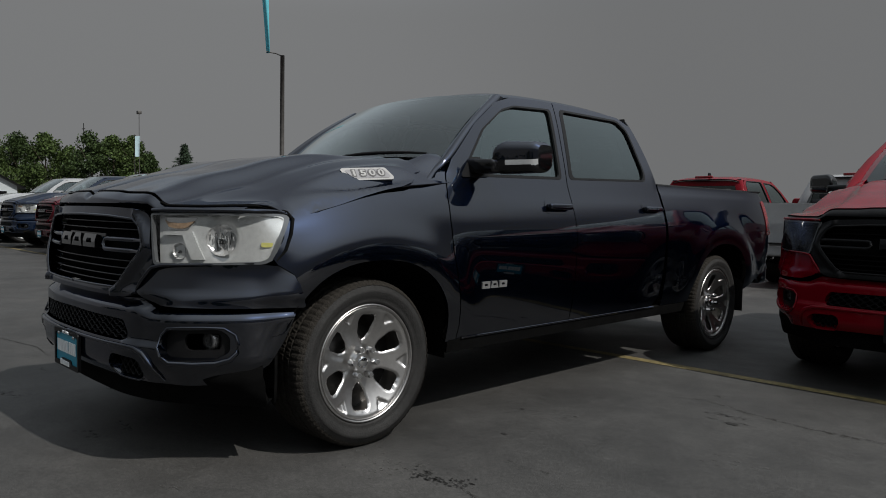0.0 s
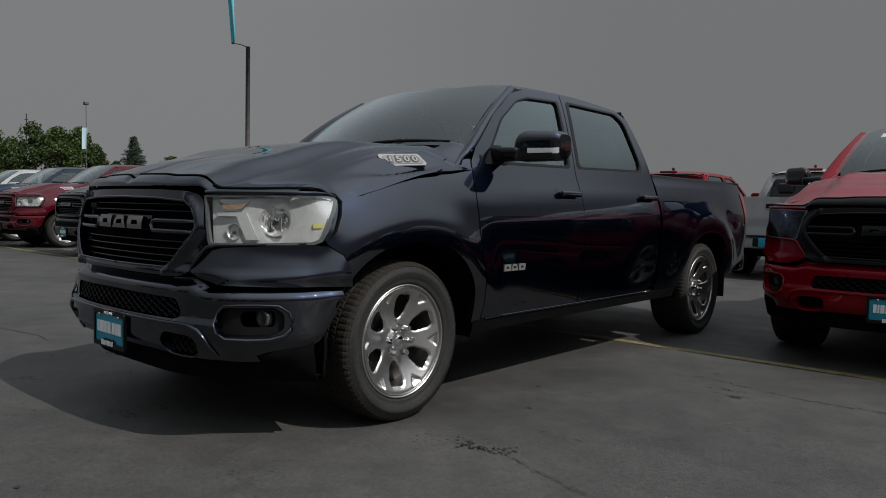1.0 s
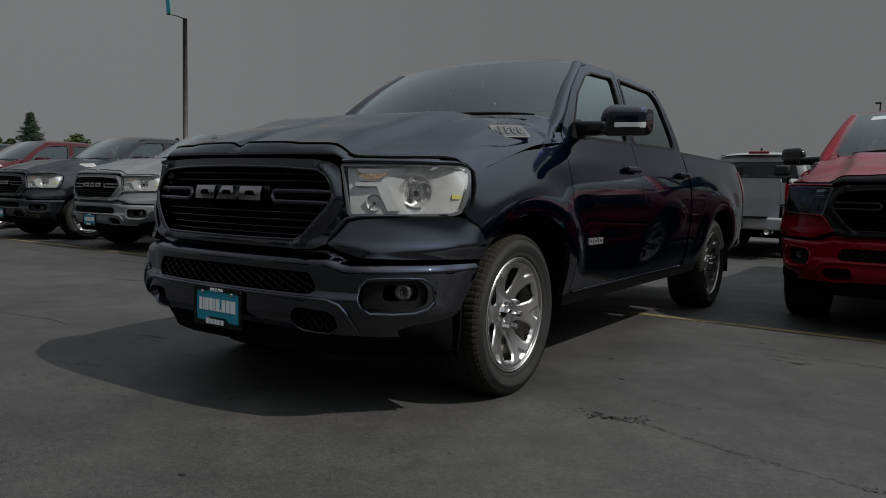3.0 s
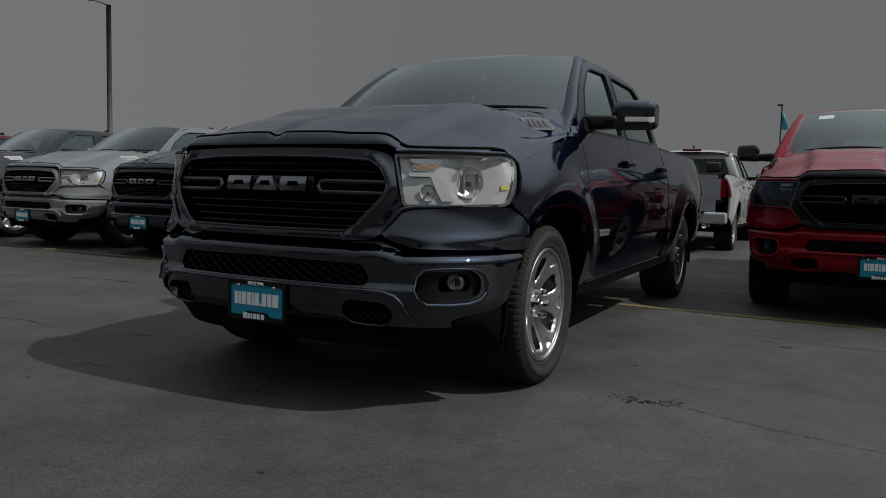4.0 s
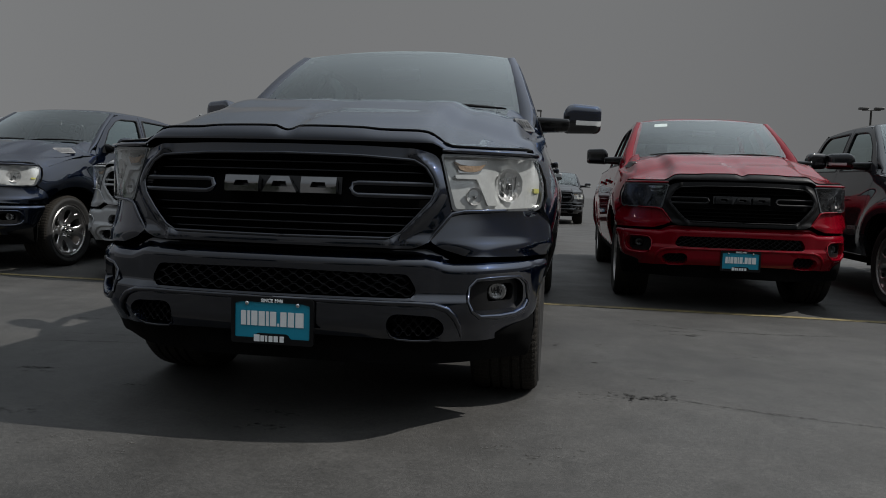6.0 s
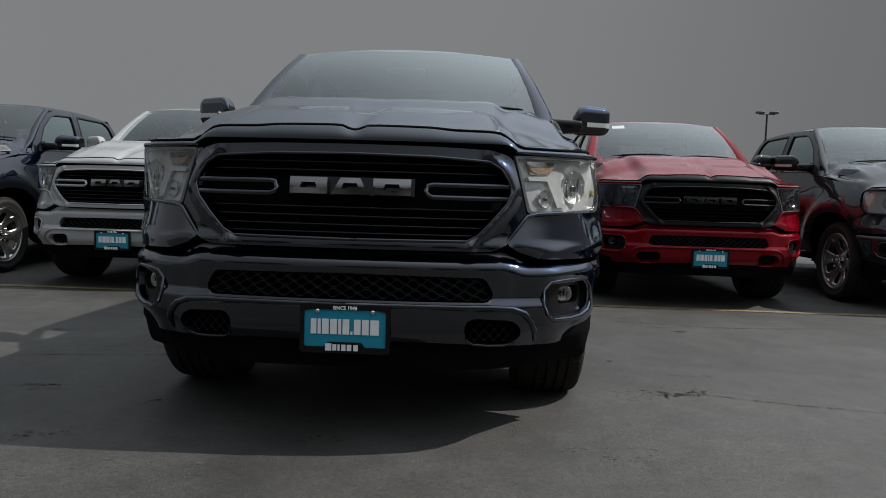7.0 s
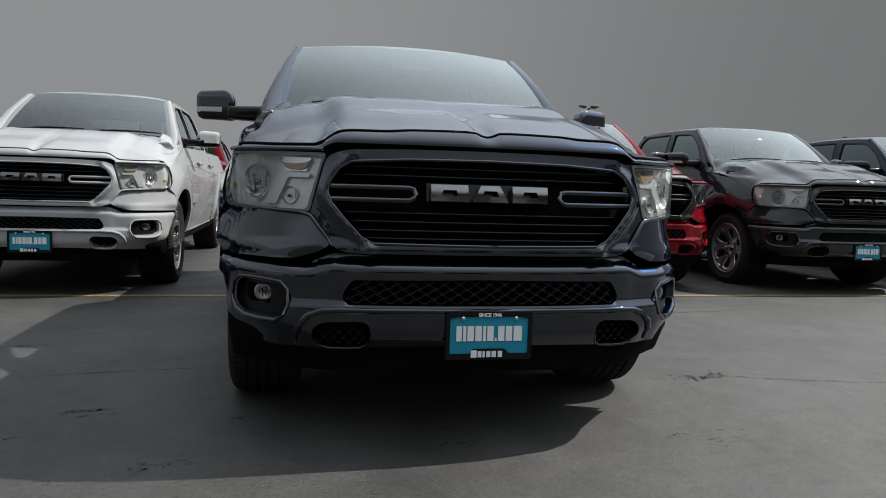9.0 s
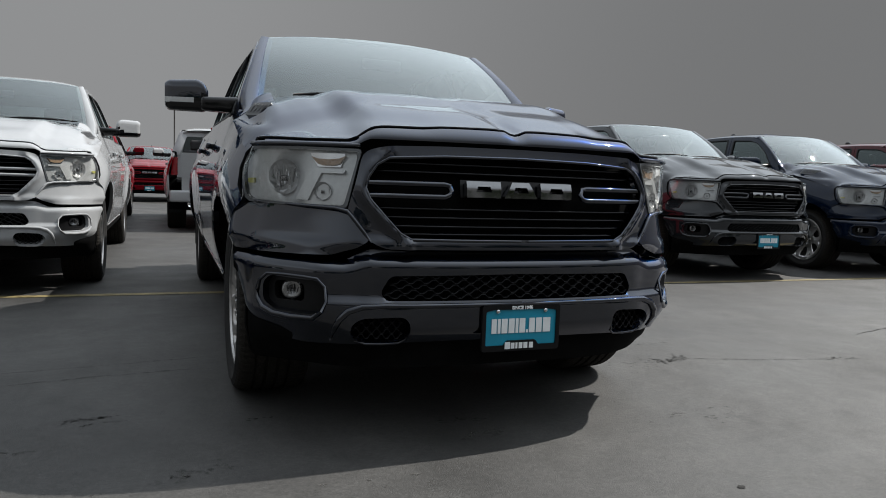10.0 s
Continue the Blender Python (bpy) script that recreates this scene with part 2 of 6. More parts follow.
def contains(poly, q):
    p, inside = np.array(poly), np.zeros(len(q), bool)
    a, b = p, np.roll(p, -1, 0)
    for (x0, y0), (x1, y1) in zip(a, b):
        if y0 != y1:
            c = (y0 > q[:, 1]) != (y1 > q[:, 1])
            inside ^= c & (q[:, 0] < (x1 - x0) * (q[:, 1] - y0) / (y1 - y0) + x0)
    return inside


def sheet(name, outline, fmap, size=0.035, thick=0.02, holes=(), flip=False):
    """A curved panel: a flat outline with holes, filled with small triangles, laid on the surface fmap(u, v) and given an edge."""
    from mathutils.geometry import delaunay_2d_cdt
    loops = [dense(outline, size)] + [dense(h, size * 0.8) for h in holes]
    pts, edges = [], []
    for lp in loops:
        s = len(pts)
        pts += lp
        edges += [(s + i, s + (i + 1) % len(lp)) for i in range(len(lp))]
    P = np.array(pts)
    lo, hi = P.min(0), P.max(0)
    gx, gy = np.meshgrid(np.arange(lo[0] + size / 2, hi[0], size), np.arange(lo[1] + size / 2, hi[1], size))
    gx[::2] += size / 2
    g = np.stack([gx.ravel(), gy.ravel()], 1)
    ok = contains(loops[0], g)
    for h in loops[1:]:
        ok &= ~contains(h, g)
    g = g[ok]
    if len(g):
        A, B = P[[e[0] for e in edges]], P[[e[1] for e in edges]]
        near = np.full(len(g), 9.0)
        for a, b in zip(A, B):
            d = b - a
            s = np.clip(((g - a) @ d) / max(d @ d, 1e-12), 0, 1)
            near = np.minimum(near, np.hypot(*(g - a - s[:, None] * d).T))
        g = g[near > size * 0.4]
    allp = [Vector((float(u), float(v))) for u, v in pts] + [Vector((float(u), float(v))) for u, v in g]
    res = delaunay_2d_cdt(allp, edges, [], 0, 1e-7)
    V = np.array([(v.x, v.y) for v in res[0]])
    T = np.array([f for f in res[2] if len(f) == 3])
    c = V[T].mean(1)
    keep = contains(loops[0], c)
    for h in loops[1:]:
        keep &= ~contains(h, c)
    T = T[keep]
    q1, q2 = V[T[:, 1]] - V[T[:, 0]], V[T[:, 2]] - V[T[:, 0]]
    T = T[np.abs(q1[:, 0] * q2[:, 1] - q1[:, 1] * q2[:, 0]) > 0.006 * size * size]
    e1, e2 = V[T[:, 1]] - V[T[:, 0]], V[T[:, 2]] - V[T[:, 0]]
    neg = (e1[:, 0] * e2[:, 1] - e1[:, 1] * e2[:, 0]) < 0
    T[neg] = T[neg][:, ::-1]
    W = np.stack(fmap(V[:, 0], V[:, 1]), 1).astype(float)
    if flip:
        T = T[:, ::-1]
    nrm = np.cross(W[T[:, 1]] - W[T[:, 0]], W[T[:, 2]] - W[T[:, 0]])
    vn = np.zeros_like(W)
    for k in range(3):
        np.add.at(vn, T[:, k], nrm)
    vn /= np.maximum(np.linalg.norm(vn, axis=1, keepdims=True), 1e-12)
    verts, faces = list(W), [tuple(t) for t in T]
    if thick:
        use = {}
        for t in T:
            for i in range(3):
                a, b = int(t[i]), int(t[(i + 1) % 3])
                use[(a, b)] = use.get((a, b), 0) + 1
        rim = {}
        for (a, b) in [e for e in use if (e[1], e[0]) not in use]:
            for v in (a, b):
                if v not in rim:
                    rim[v] = len(verts)
                    verts += [W[v], W[v] - vn[v] * thick]
            faces.append((rim[b], rim[a], rim[a] + 1, rim[b] + 1))
    used = sorted({i for f in faces for i in f})
    back_to = {o: i for i, o in enumerate(used)}
    return mesh_of(name, [verts[i] for i in used], [tuple(back_to[i] for i in f) for f in faces])


def grid_mesh(name, P, close_u=False, close_v=False, flip=False, caps=False):
    """A smooth surface through a grid of points P[i][j]."""
    P = np.asarray(P, float)
    nu, nv = P.shape[:2]
    idx = lambda i, j: (i % nu) * nv + (j % nv)
    faces = []
    for i in range(nu if close_u else nu - 1):
        for j in range(nv if close_v else nv - 1):
            f = (idx(i, j), idx(i + 1, j), idx(i + 1, j + 1), idx(i, j + 1))
            faces.append(f[::-1] if flip else f)
    if caps:
        faces += [tuple(idx(0, j) for j in range(nv)), tuple(idx(nu - 1, j) for j in reversed(range(nv)))]
    return mesh_of(name, P.reshape(-1, 3), faces)


def lathe(name, profile, n=48, flip=False, axis="x"):
    """profile: (radius, along) pairs, turned about the axis."""
    P = []
    for i in range(n):
        a = 2 * math.pi * i / n
        c, s = math.cos(a), math.sin(a)
        P.append([{"x": (x, r * c, r * s), "z": (r * c, r * s, x), "y": (r * s, x, r * c)}[axis] for r, x in profile])
    return grid_mesh(name, P, close_u=True, flip=flip)


def box_bm(sx, sy, sz, bevel=0.0, seg=2, at=(0, 0, 0), taper=None):
    bm = bmesh.new()
    bmesh.ops.create_cube(bm, size=1.0)
    for v in bm.verts:
        v.co = Vector((v.co.x * sx, v.co.y * sy, v.co.z * sz))
        if taper:
            taper(v.co)
    if bevel:
        bmesh.ops.bevel(bm, geom=bm.edges[:], offset=bevel, segments=seg, profile=0.6, affect="EDGES", clamp_overlap=True)
    bmesh.ops.translate(bm, verts=bm.verts, vec=at)
    return bm


def box(name, sx, sy, sz, bevel=0.0, seg=2, at=(0, 0, 0), taper=None, flat=False):
    return from_bm(name, box_bm(sx, sy, sz, bevel, seg, at, taper), flat or not bevel)


TUBE_FLIP = True


def tube(name, pts, r, n=10, radii=None):
    pts = [Vector(p) for p in pts]
    rows = []
    for i, p in enumerate(pts):
        d = (pts[min(i + 1, len(pts) - 1)] - pts[max(i - 1, 0)]).normalized()
        q = d.to_track_quat("Z", "Y")
        rr = radii[i] if radii else r
        rows.append([p + q @ Vector((rr * math.cos(2 * math.pi * j / n), rr * math.sin(2 * math.pi * j / n), 0)) for j in range(n)])
    return grid_mesh(name, rows, close_v=True, caps=True, flip=TUBE_FLIP)


def text_mesh(name, body, size, depth, bold=0.0):
    cu = bpy.data.curves.new(name, "FONT")
    cu.body, cu.size, cu.extrude, cu.align_x, cu.align_y, cu.offset, cu.resolution_u = body, size, depth, "CENTER", "CENTER", bold, 3
    ob = bpy.data.objects.new(name, cu)
    scene.collection.objects.link(ob)
    me = bpy.data.meshes.new_from_object(ob.evaluated_get(bpy.context.evaluated_depsgraph_get()))
    bpy.data.objects.remove(ob)
    bpy.data.curves.remove(cu)
    me.name = name
    return me


# ---- the pickup truck: surfaces (x to its driver's side, y to its tail, z up; front axle at y = 0) ----
AXLE = 3.688
FRONT_AXLE = -0.012
HUB = 0.398
plan = [(0, -0.985), (0.15, -0.983), (0.3, -0.974), (0.45, -0.955), (0.55, -0.935), (0.62, -0.910), (0.70, -0.864), (0.78, -0.800), (0.86, -0.712), (0.92, -0.622), (0.957, -0.532), (0.972, -0.458), (0.984, -0.36)]
plan_y = smooth_curve(plan)
_px = np.concatenate([np.linspace(0, 0.9, 90), np.linspace(0.902, 0.984, 60)])
_arc = np.concatenate([[0], np.cumsum(np.hypot(np.diff(_px), np.diff(plan_y(_px))))])


def arc(x):
    """Length along the front's plan curve from the middle to x."""
    return math.copysign(float(np.interp(abs(x), _px, _arc)), x)


def along(poly):
    return [(arc(x), z) for x, z in poly]


top_line = smooth_curve([(-0.90, 1.098), (-0.70, 1.118), (-0.46, 1.158), (-0.25, 1.222), (0.0, 1.280), (0.15, 1.300), (0.35, 1.318), (0.7, 1.335)])
cab_side = smooth_curve([(0.36, 0.935), (0.45, 0.962), (0.55, 0.983), (0.70, 1.002), (0.88, 1.012), (0.96, 1.013), (1.02, 1.009), (1.08, 0.998), (1.12, 0.987), (1.17, 0.972), (1.23, 0.950), (1.30, 0.926), (1.40, 0.893), (1.55, 0.838), (1.70, 0.780), (1.80, 0.735), (1.86, 0.702), (1.92, 0.66)])
fender_side = smooth_curve([(-0.90, 0.935), (-0.80, 0.962), (-0.70, 0.983), (-0.55, 1.002), (-0.37, 1.012), (-0.30, 1.009), (-0.25, 1.003), (-0.17, 0.986), (-0.10, 0.957), (-0.045, 0.919), (-0.012, 0.872), (0.0, 0.83)])
rail_z = smooth_curve([(1.0, 1.785), (1.2, 1.825), (1.5, 1.848), (1.9, 1.854), (2.3, 1.843), (2.55, 1.815), (2.7, 1.77)])


def side_x(y, z):
    y, z = np.asarray(y, float), np.asarray(z, float)
    zt = top_line(y)
    low = np.where(z < 0.95, z - 1.25, (z - zt) * (0.30 / np.maximum(zt - 0.95, 0.05)))
    w = step01(0.30, 0.66, y)
    x = fender_side(low) * (1 - w) + cab_side(z) * w
    bed = step01(2.70, 2.76, y)
    x = x * (1 - bed) + (cab_side(np.minimum(z, 1.30)) - np.maximum(z - 1.28, 0) * 0.3) * bed
    x = x - 0.03 * np.clip(-y / 0.46, 0, 2) ** 2 - 0.025 * np.clip((y - 4.2) / 0.5, 0, 1.2) ** 2
    for c in (0.0, AXLE):
        r = np.hypot((y - c) / 1.02, z - HUB + 0.02)
        x = x + 0.030 * np.where(r < 0.60, np.exp(-((r - 0.60) / 0.17) ** 2), np.exp(-((r - 0.60) / 0.11) ** 2)) * step01(0.42, 0.7, z)
    return x


def side_map(s):
    return lambda y, z: (s * side_x(y, z), y, z)


def front_point(a, z, off=0.0):
    """The front's outer skin at the plan length a and the height z; off pushes it forward."""
    a, z = np.asarray(a, float), np.asarray(z, float)
    x = np.interp(np.abs(a), _arc, _px)
    y = plan_y(x)
    lean = 0.055 * step01(0.80, 1.22, z) - 0.012
    y = y + lean * (1 - step01(0.75, 0.95, x)) - off * (1 - 0.75 * step01(0.80, 0.97, x))
    y = y - 0.045 * step01(0.78, 0.70, z) * step01(0.60, 0.80, x) * step01(0.985, 0.93, x)      # the bumper stands fuller at its corners
    w = step01(-0.60, -0.44, y)
    xs = side_x(y, z)
    x2 = x + off * 0.8 * step01(0.75, 0.95, x)
    return np.sign(a) * (x2 * (1 - w) + (xs + off * 0.8) * w), y, z


def front_map(off=0.0):
    return lambda a, z: front_point(a, z, off(np.abs(np.interp(np.abs(a), _arc, _px)), np.asarray(z, float)) if callable(off) else off)


HOOD_POINTS = [(0, 0.112), (0.038, 0.113), (0.085, 0.132), (0.10, 0.135), (0.3, 0.133), (0.46, 0.126), (0.522, 0.116), (0.588, 0.066), (0.625, 0.049), (0.74, 0.030), (0.83, 0.004), (0.872, -0.013), (0.91, -0.036), (0.94, -0.072), (0.958, -0.106)]
hood_soft = smooth_curve(HOOD_POINTS)


def hood_shape(q):
    """The hood's cross-section, with crisp but not sharp creases."""
    return 0.45 * hood_soft(q) + 0.55 * np.interp(q, [p[0] for p in HOOD_POINTS], [p[1] for p in HOOD_POINTS])


def hood_base(ax, y):
    """Height of the hood without the badge's seat; the flutes beside the raised centre fade towards the cab."""
    bulge = hood_shape(ax)
    bulge = bulge + (0.134 - bulge) * 0.8 * step01(-0.90, -0.2, y) * step01(0.14, 0.09, ax)
    rear = 0.75 * step01(-0.25, 0.30, y)
    bulge = bulge * (1 - rear) + np.maximum(0.132 * (1 - (ax / 0.84) ** 2.6), np.minimum(bulge, 0.02)) * rear
    soft = step01(-0.95, 0.5, y)
    z = top_line(y) + bulge * (1 - 0.42 * soft * step01(0.75, 0.35, ax)) - 0.035 * step01(-0.62, -0.95, y) * step01(0.65, 0.2, ax) + (0.012 + 0.033 * step01(0.80, 0.45, ax)) * np.sin(np.clip((y + 0.9) / 1.4, 0, 1) * math.pi) + 0.035 * step01(0.1, 0.5, y) ** 2 * step01(0.9, 0.75, ax) * (1 - 0.5 * step01(0.4, 0.62, ax))
    z = z + 0.018 * step01(-0.40, -0.72, y) * step01(0.60, 0.68, ax) * step01(0.95, 0.88, ax)
    z = z + 0.085 * step01(-0.38, -0.56, y) * step01(0.86, 0.955, ax)      # the front corners stay level above the headlights
    return z + 0.017 * step01(-0.55, 0.0, y) * step01(0.575, 0.68, ax) * step01(0.87, 0.77, ax)


HOOD_EDGE = smooth_curve([(0, 1.182), (0.020, 1.186), (0.045, 1.197), (0.10, 1.199), (0.28, 1.197), (0.38, 1.191), (0.50, 1.190), (0.545, 1.185), (0.580, 1.166), (0.612, 1.143), (0.64, 1.136), (0.75, 1.136), (0.85, 1.140), (0.90, 1.142), (0.93, 1.138), (0.95, 1.124)])


def hood_z(x, y):
    y = np.asarray(y, float)
    ax = np.abs(np.asarray(x, float)) / (1 - 0.03 * np.clip(-y / 0.46, 0, 1.1) ** 2)
    z = hood_base(ax, y)
    # flat seat of the badge on the hood's steep edge, rounded off into the top
    top = hood_base(np.full_like(ax, 0.75), y) - 0.16 * (ax - 0.75)
    seat = 1.2955 - 1.35 * (ax - 0.853) + 0.22 * (y - 0.068)
    k = 0.006
    seat = np.minimum(seat, top) - k * np.log1p(np.exp(-np.abs(seat - top) / k))
    w = step01(-0.42, -0.04, y) * step01(0.42, 0.17, y) * step01(0.74, 0.80, ax) * step01(0.95, 0.88, ax)
    z = z * (1 - w) + np.maximum(seat, 1.2) * w
    # the front edge: a level centre with a narrow notch, a short slope, then level to the fender
    xa = np.minimum(np.abs(np.asarray(x, float)), 0.95)
    yf = hood_front_y(xa)
    return z + (HOOD_EDGE(xa) - hood_base(xa / (1 - 0.03 * np.clip(-yf / 0.46, 0, 1.1) ** 2), yf)) * step01(0.36, 0.0, y - yf)


def hood_front_y(x):
    """Where the hood ends at the front: it follows the plan curve, a little behind the grille."""
    ax = np.abs(x)
    return plan_y(ax) + 0.075 - 0.02 * step01(0.55, 0.9, ax)


WHEEL_ARCH = []
for _i in range(41):
    _t = math.pi * _i / 40
    _c, _s = math.cos(_t), math.sin(_t)
    WHEEL_ARCH.append((0.505 * math.copysign(abs(_c) ** (2 / 2.35), _c), HUB + 0.495 * abs(_s) ** (2 / 2.35)))


def arch_between(y0, y1, centre):
    """Arch points from y0 to y1 (decreasing y), for an outline."""
    return [(centre + u, v) for u, v in WHEEL_ARCH if y0 >= centre + u >= y1 and v > 0.42]


def cab_window(front):
    if front:
        return rounded([(0.655, 1.325), (1.545, 1.343), (1.635, 1.790), (1.27, 1.772), (1.14, 1.735), (0.92, 1.600)], 0.03)
    return rounded([(1.660, 1.345), (2.575, 1.368), (2.60, 1.43), (2.535, 1.735), (2.44, 1.797), (1.765, 1.800)], 0.04)


def scaled(poly, k):
    c = np.mean(np.array(poly), 0)
    return [tuple(c + (np.array(p) - c) * k) for p in poly]


# ---- wheel ----
def wheel_parts(parent, side, y, dark=False):
    """A wheel at the axle position y; side is +1 on the driver's side. Its own x axis points outwards."""
    w = part("wheel", lathe("rim_barrel", [(0.268, 0.034), (0.262, 0.0), (0.255, -0.05), (0.25, -0.2), (0.262, -0.22)], 48), WHEEL_METAL, parent, "bright machined wheel rim barrel")
    w.matrix_basis = pose(side * 0.925, y, HUB, 0, 0, 0 if side > 0 else 180)
    part("tyre", SHARED["tyre"], RUBBER, w, "black road tyre, dusty sidewall")
    part("tread", SHARED["tread"], TREAD, w, "grooved tyre tread with brown dust")
    part("spokes", SHARED["spokes"], WHEEL_METAL, w, "six broad bright spokes")
    part("rim_lip", SHARED["lip"], WHEEL_METAL, w)
    part("brake_disc", SHARED["disc"], BRAKE, w)
    part("centre_cap", SHARED["cap"], CHROME, w)
    for k in range(6):
        t = math.radians(60 * k + 55)
        part("lug_nut", SHARED["nut"], CHROME, w, m=pose(0.0, 0.07 * math.cos(t), 0.07 * math.sin(t)))
    return w


SHARED = {}


def make_wheel_meshes():
    def half_width(r):
        return np.interp(r, [0.102, 0.116, 0.138, 0.200, 0.222, 0.231], [0.0, 0.017, 0.032, 0.047, 0.042, 0.030])

    def spoke_map(u, v):
        r, t = np.hypot(u, v), np.arctan2(v, u)
        w = (t - radians(25) + math.pi / 6) % (math.pi / 3) - math.pi / 6
        across, out = np.abs(r * np.sin(w)), r * np.cos(w)
        x = -0.030 + 0.024 * step01(0.062, 0.046, r) + 0.056 * np.clip((r - 0.075) / 0.18, 0, 1) ** 1.6
        # bevelled edges of the openings, and the pocket at each spoke's outer end
        edge = across - half_width(out)
        x = x - 0.008 * np.clip(1 - edge / 0.007, 0, 1) * (r < 0.236) * (r > 0.09)
        q = np.abs(np.abs(w) - math.pi / 6) * r
        x = x - 0.014 * step01(0.0, 0.006, 0.55 * (out * 1.155 - 0.205) - q) * step01(0.257, 0.250, r)
        return x, u, v
    ring = [(0.274 * math.cos(2 * math.pi * i / 72), 0.274 * math.sin(2 * math.pi * i / 72)) for i in range(72)]
    holes = []
    for k in range(6):
        t = radians(25 + 60 * k)
        c, s = math.cos(t), math.sin(t)
        tr = [(r, -float(half_width(r))) for r in (0.106, 0.116, 0.138, 0.170, 0.200, 0.222, 0.230)] + [(r, float(half_width(r))) for r in (0.230, 0.222, 0.200, 0.170, 0.138, 0.116, 0.106)]
        holes.append([(c * u - s * v, s * u + c * v) for u, v in tr])
    SHARED["spokes"] = sheet("spokes", ring, spoke_map, 0.0070, 0.035, holes)
    SHARED["lip"] = lathe("rim_lip", [(0.268, 0.014), (0.271, 0.028), (0.276, 0.035), (0.281, 0.036), (0.285, 0.028), (0.285, 0.010)], 72, flip=True)
    SHARED["disc"] = lathe("brake_disc", [(0.0, -0.10), (0.07, -0.10), (0.075, -0.09), (0.175, -0.09), (0.178, -0.12), (0.26, -0.125)], 40, flip=True)
    SHARED["cap"] = lathe("centre_cap", [(0.0, 0.004), (0.018, 0.0035), (0.026, 0.001), (0.030, -0.006), (0.031, -0.02)], 28, flip=True)
    bm = bmesh.new()
    bmesh.ops.create_cone(bm, cap_ends=True, segments=6, radius1=0.0170, radius2=0.0140, depth=0.038, matrix=pose(0.006, 0, 0, 0, 90, 0))
    SHARED["nut"] = from_bm("lug_nut", bm, True)
    SHARED["tyre"] = lathe("tyre", [(0.283, 0.012), (0.287, 0.030), (0.296, 0.040), (0.302, 0.037), (0.315, 0.044), (0.340, 0.054), (0.352, 0.054), (0.355, 0.050), (0.376, 0.042), (0.389, 0.028), (0.391, -0.02), (0.391, -0.235), (0.372, -0.26), (0.34, -0.265), (0.29, -0.23), (0.27, -0.2)], 90, flip=True)
    rows, n = [], 240
    for i in range(n):
        a = 2 * math.pi * i / n
        cut = i % 3 == 0
        prof = []
        for r, x in ((0.370, 0.046), (0.381, 0.038), (0.390, 0.025), (0.3935, 0.005), (0.395, -0.020), (0.386, -0.023), (0.386, -0.031), (0.3955, -0.034), (0.3955, -0.064), (0.386, -0.067), (0.386, -0.078), (0.396, -0.081), (0.396, -0.112), (0.386, -0.115), (0.386, -0.126), (0.3955, -0.129), (0.3955, -0.160), (0.386, -0.163), (0.386, -0.171), (0.395, -0.174), (0.395, -0.215), (0.391, -0.24), (0.376, -0.258)):
            shoulder = x > -0.021 or x < -0.173
            rr = r + 0.005 - (0.003 if cut and shoulder else 0.004 if (i + int(40 * x)) % 4 == 1 and not shoulder and r > 0.39 else 0.0)
            b = a + (0.012 if x < -0.08 else -0.012) * (0 if shoulder else 1)
            prof.append((x, rr * math.cos(b), rr * math.sin(b)))
        rows.append(prof)
    SHARED["tread"] = grid_mesh("tread", rows, close_u=True, flip=True)
    SHARED["tread"].polygons.foreach_set("use_smooth", [False] * len(SHARED["tread"].polygons))


make_wheel_meshes()


# ---- pieces of the front ----
GRILLE_EDGE = smooth_curve([(0.775, 0.43), (0.80, 0.47), (0.86, 0.525), (0.92, 0.575), (0.96, 0.590), (1.0, 0.578), (1.05, 0.545), (1.08, 0.50)])


def bar_along(name, x0, x1, z, height, depth, back=0.0, wave=0.0, n=24, lift=None):
    """A bar that follows the front's plan curve from x0 to x1, with a rounded nose."""
    rows = []
    for i in range(n + 1):
        x = x0 + (x1 - x0) * i / n
        zz = z + (wave * math.sin(i * math.pi) if not lift else lift(x))
        if wave:
            zz = z + wave * (1 if (i // 2) % 2 else -1)
        X, Y, _ = (float(q) for q in front_point(arc(x), zz))
        h = height / 2
        rows.append([(X, Y + back + depth, zz - h), (X, Y + back + 0.004, zz - h), (X, Y + back, zz - h * 0.4), (X, Y + back, zz + h * 0.4), (X, Y + back + 0.004, zz + h), (X, Y + back + depth, zz + h)])
    return grid_mesh(name, rows, close_v=True, caps=True)


def bumper_off(x, z):
    """The bumper's relief: a ledge on top, a flat face, a fuller lower lip."""
    top = 0.716 - 0.024 * step01(0.56, 0.66, x)
    k = top - z
    ledge = -0.05 * (1 - np.sqrt(1 - np.clip(1 - k / 0.038, 0, 0.98) ** 2))
    lower = 0.020 * step01(0.565, 0.548, z) * step01(0.88, 0.72, x)
    tuck = -0.055 * step01(0.46, 0.36, z) - 0.03 * step01(0.50, 0.42, z) * step01(0.62, 0.72, x)
    hook = np.exp(-(((x - 0.53) / 0.15) ** 4 + ((z - 0.45) / 0.085) ** 4))
    return 0.016 + ledge + lower + tuck + 0.005 * hook


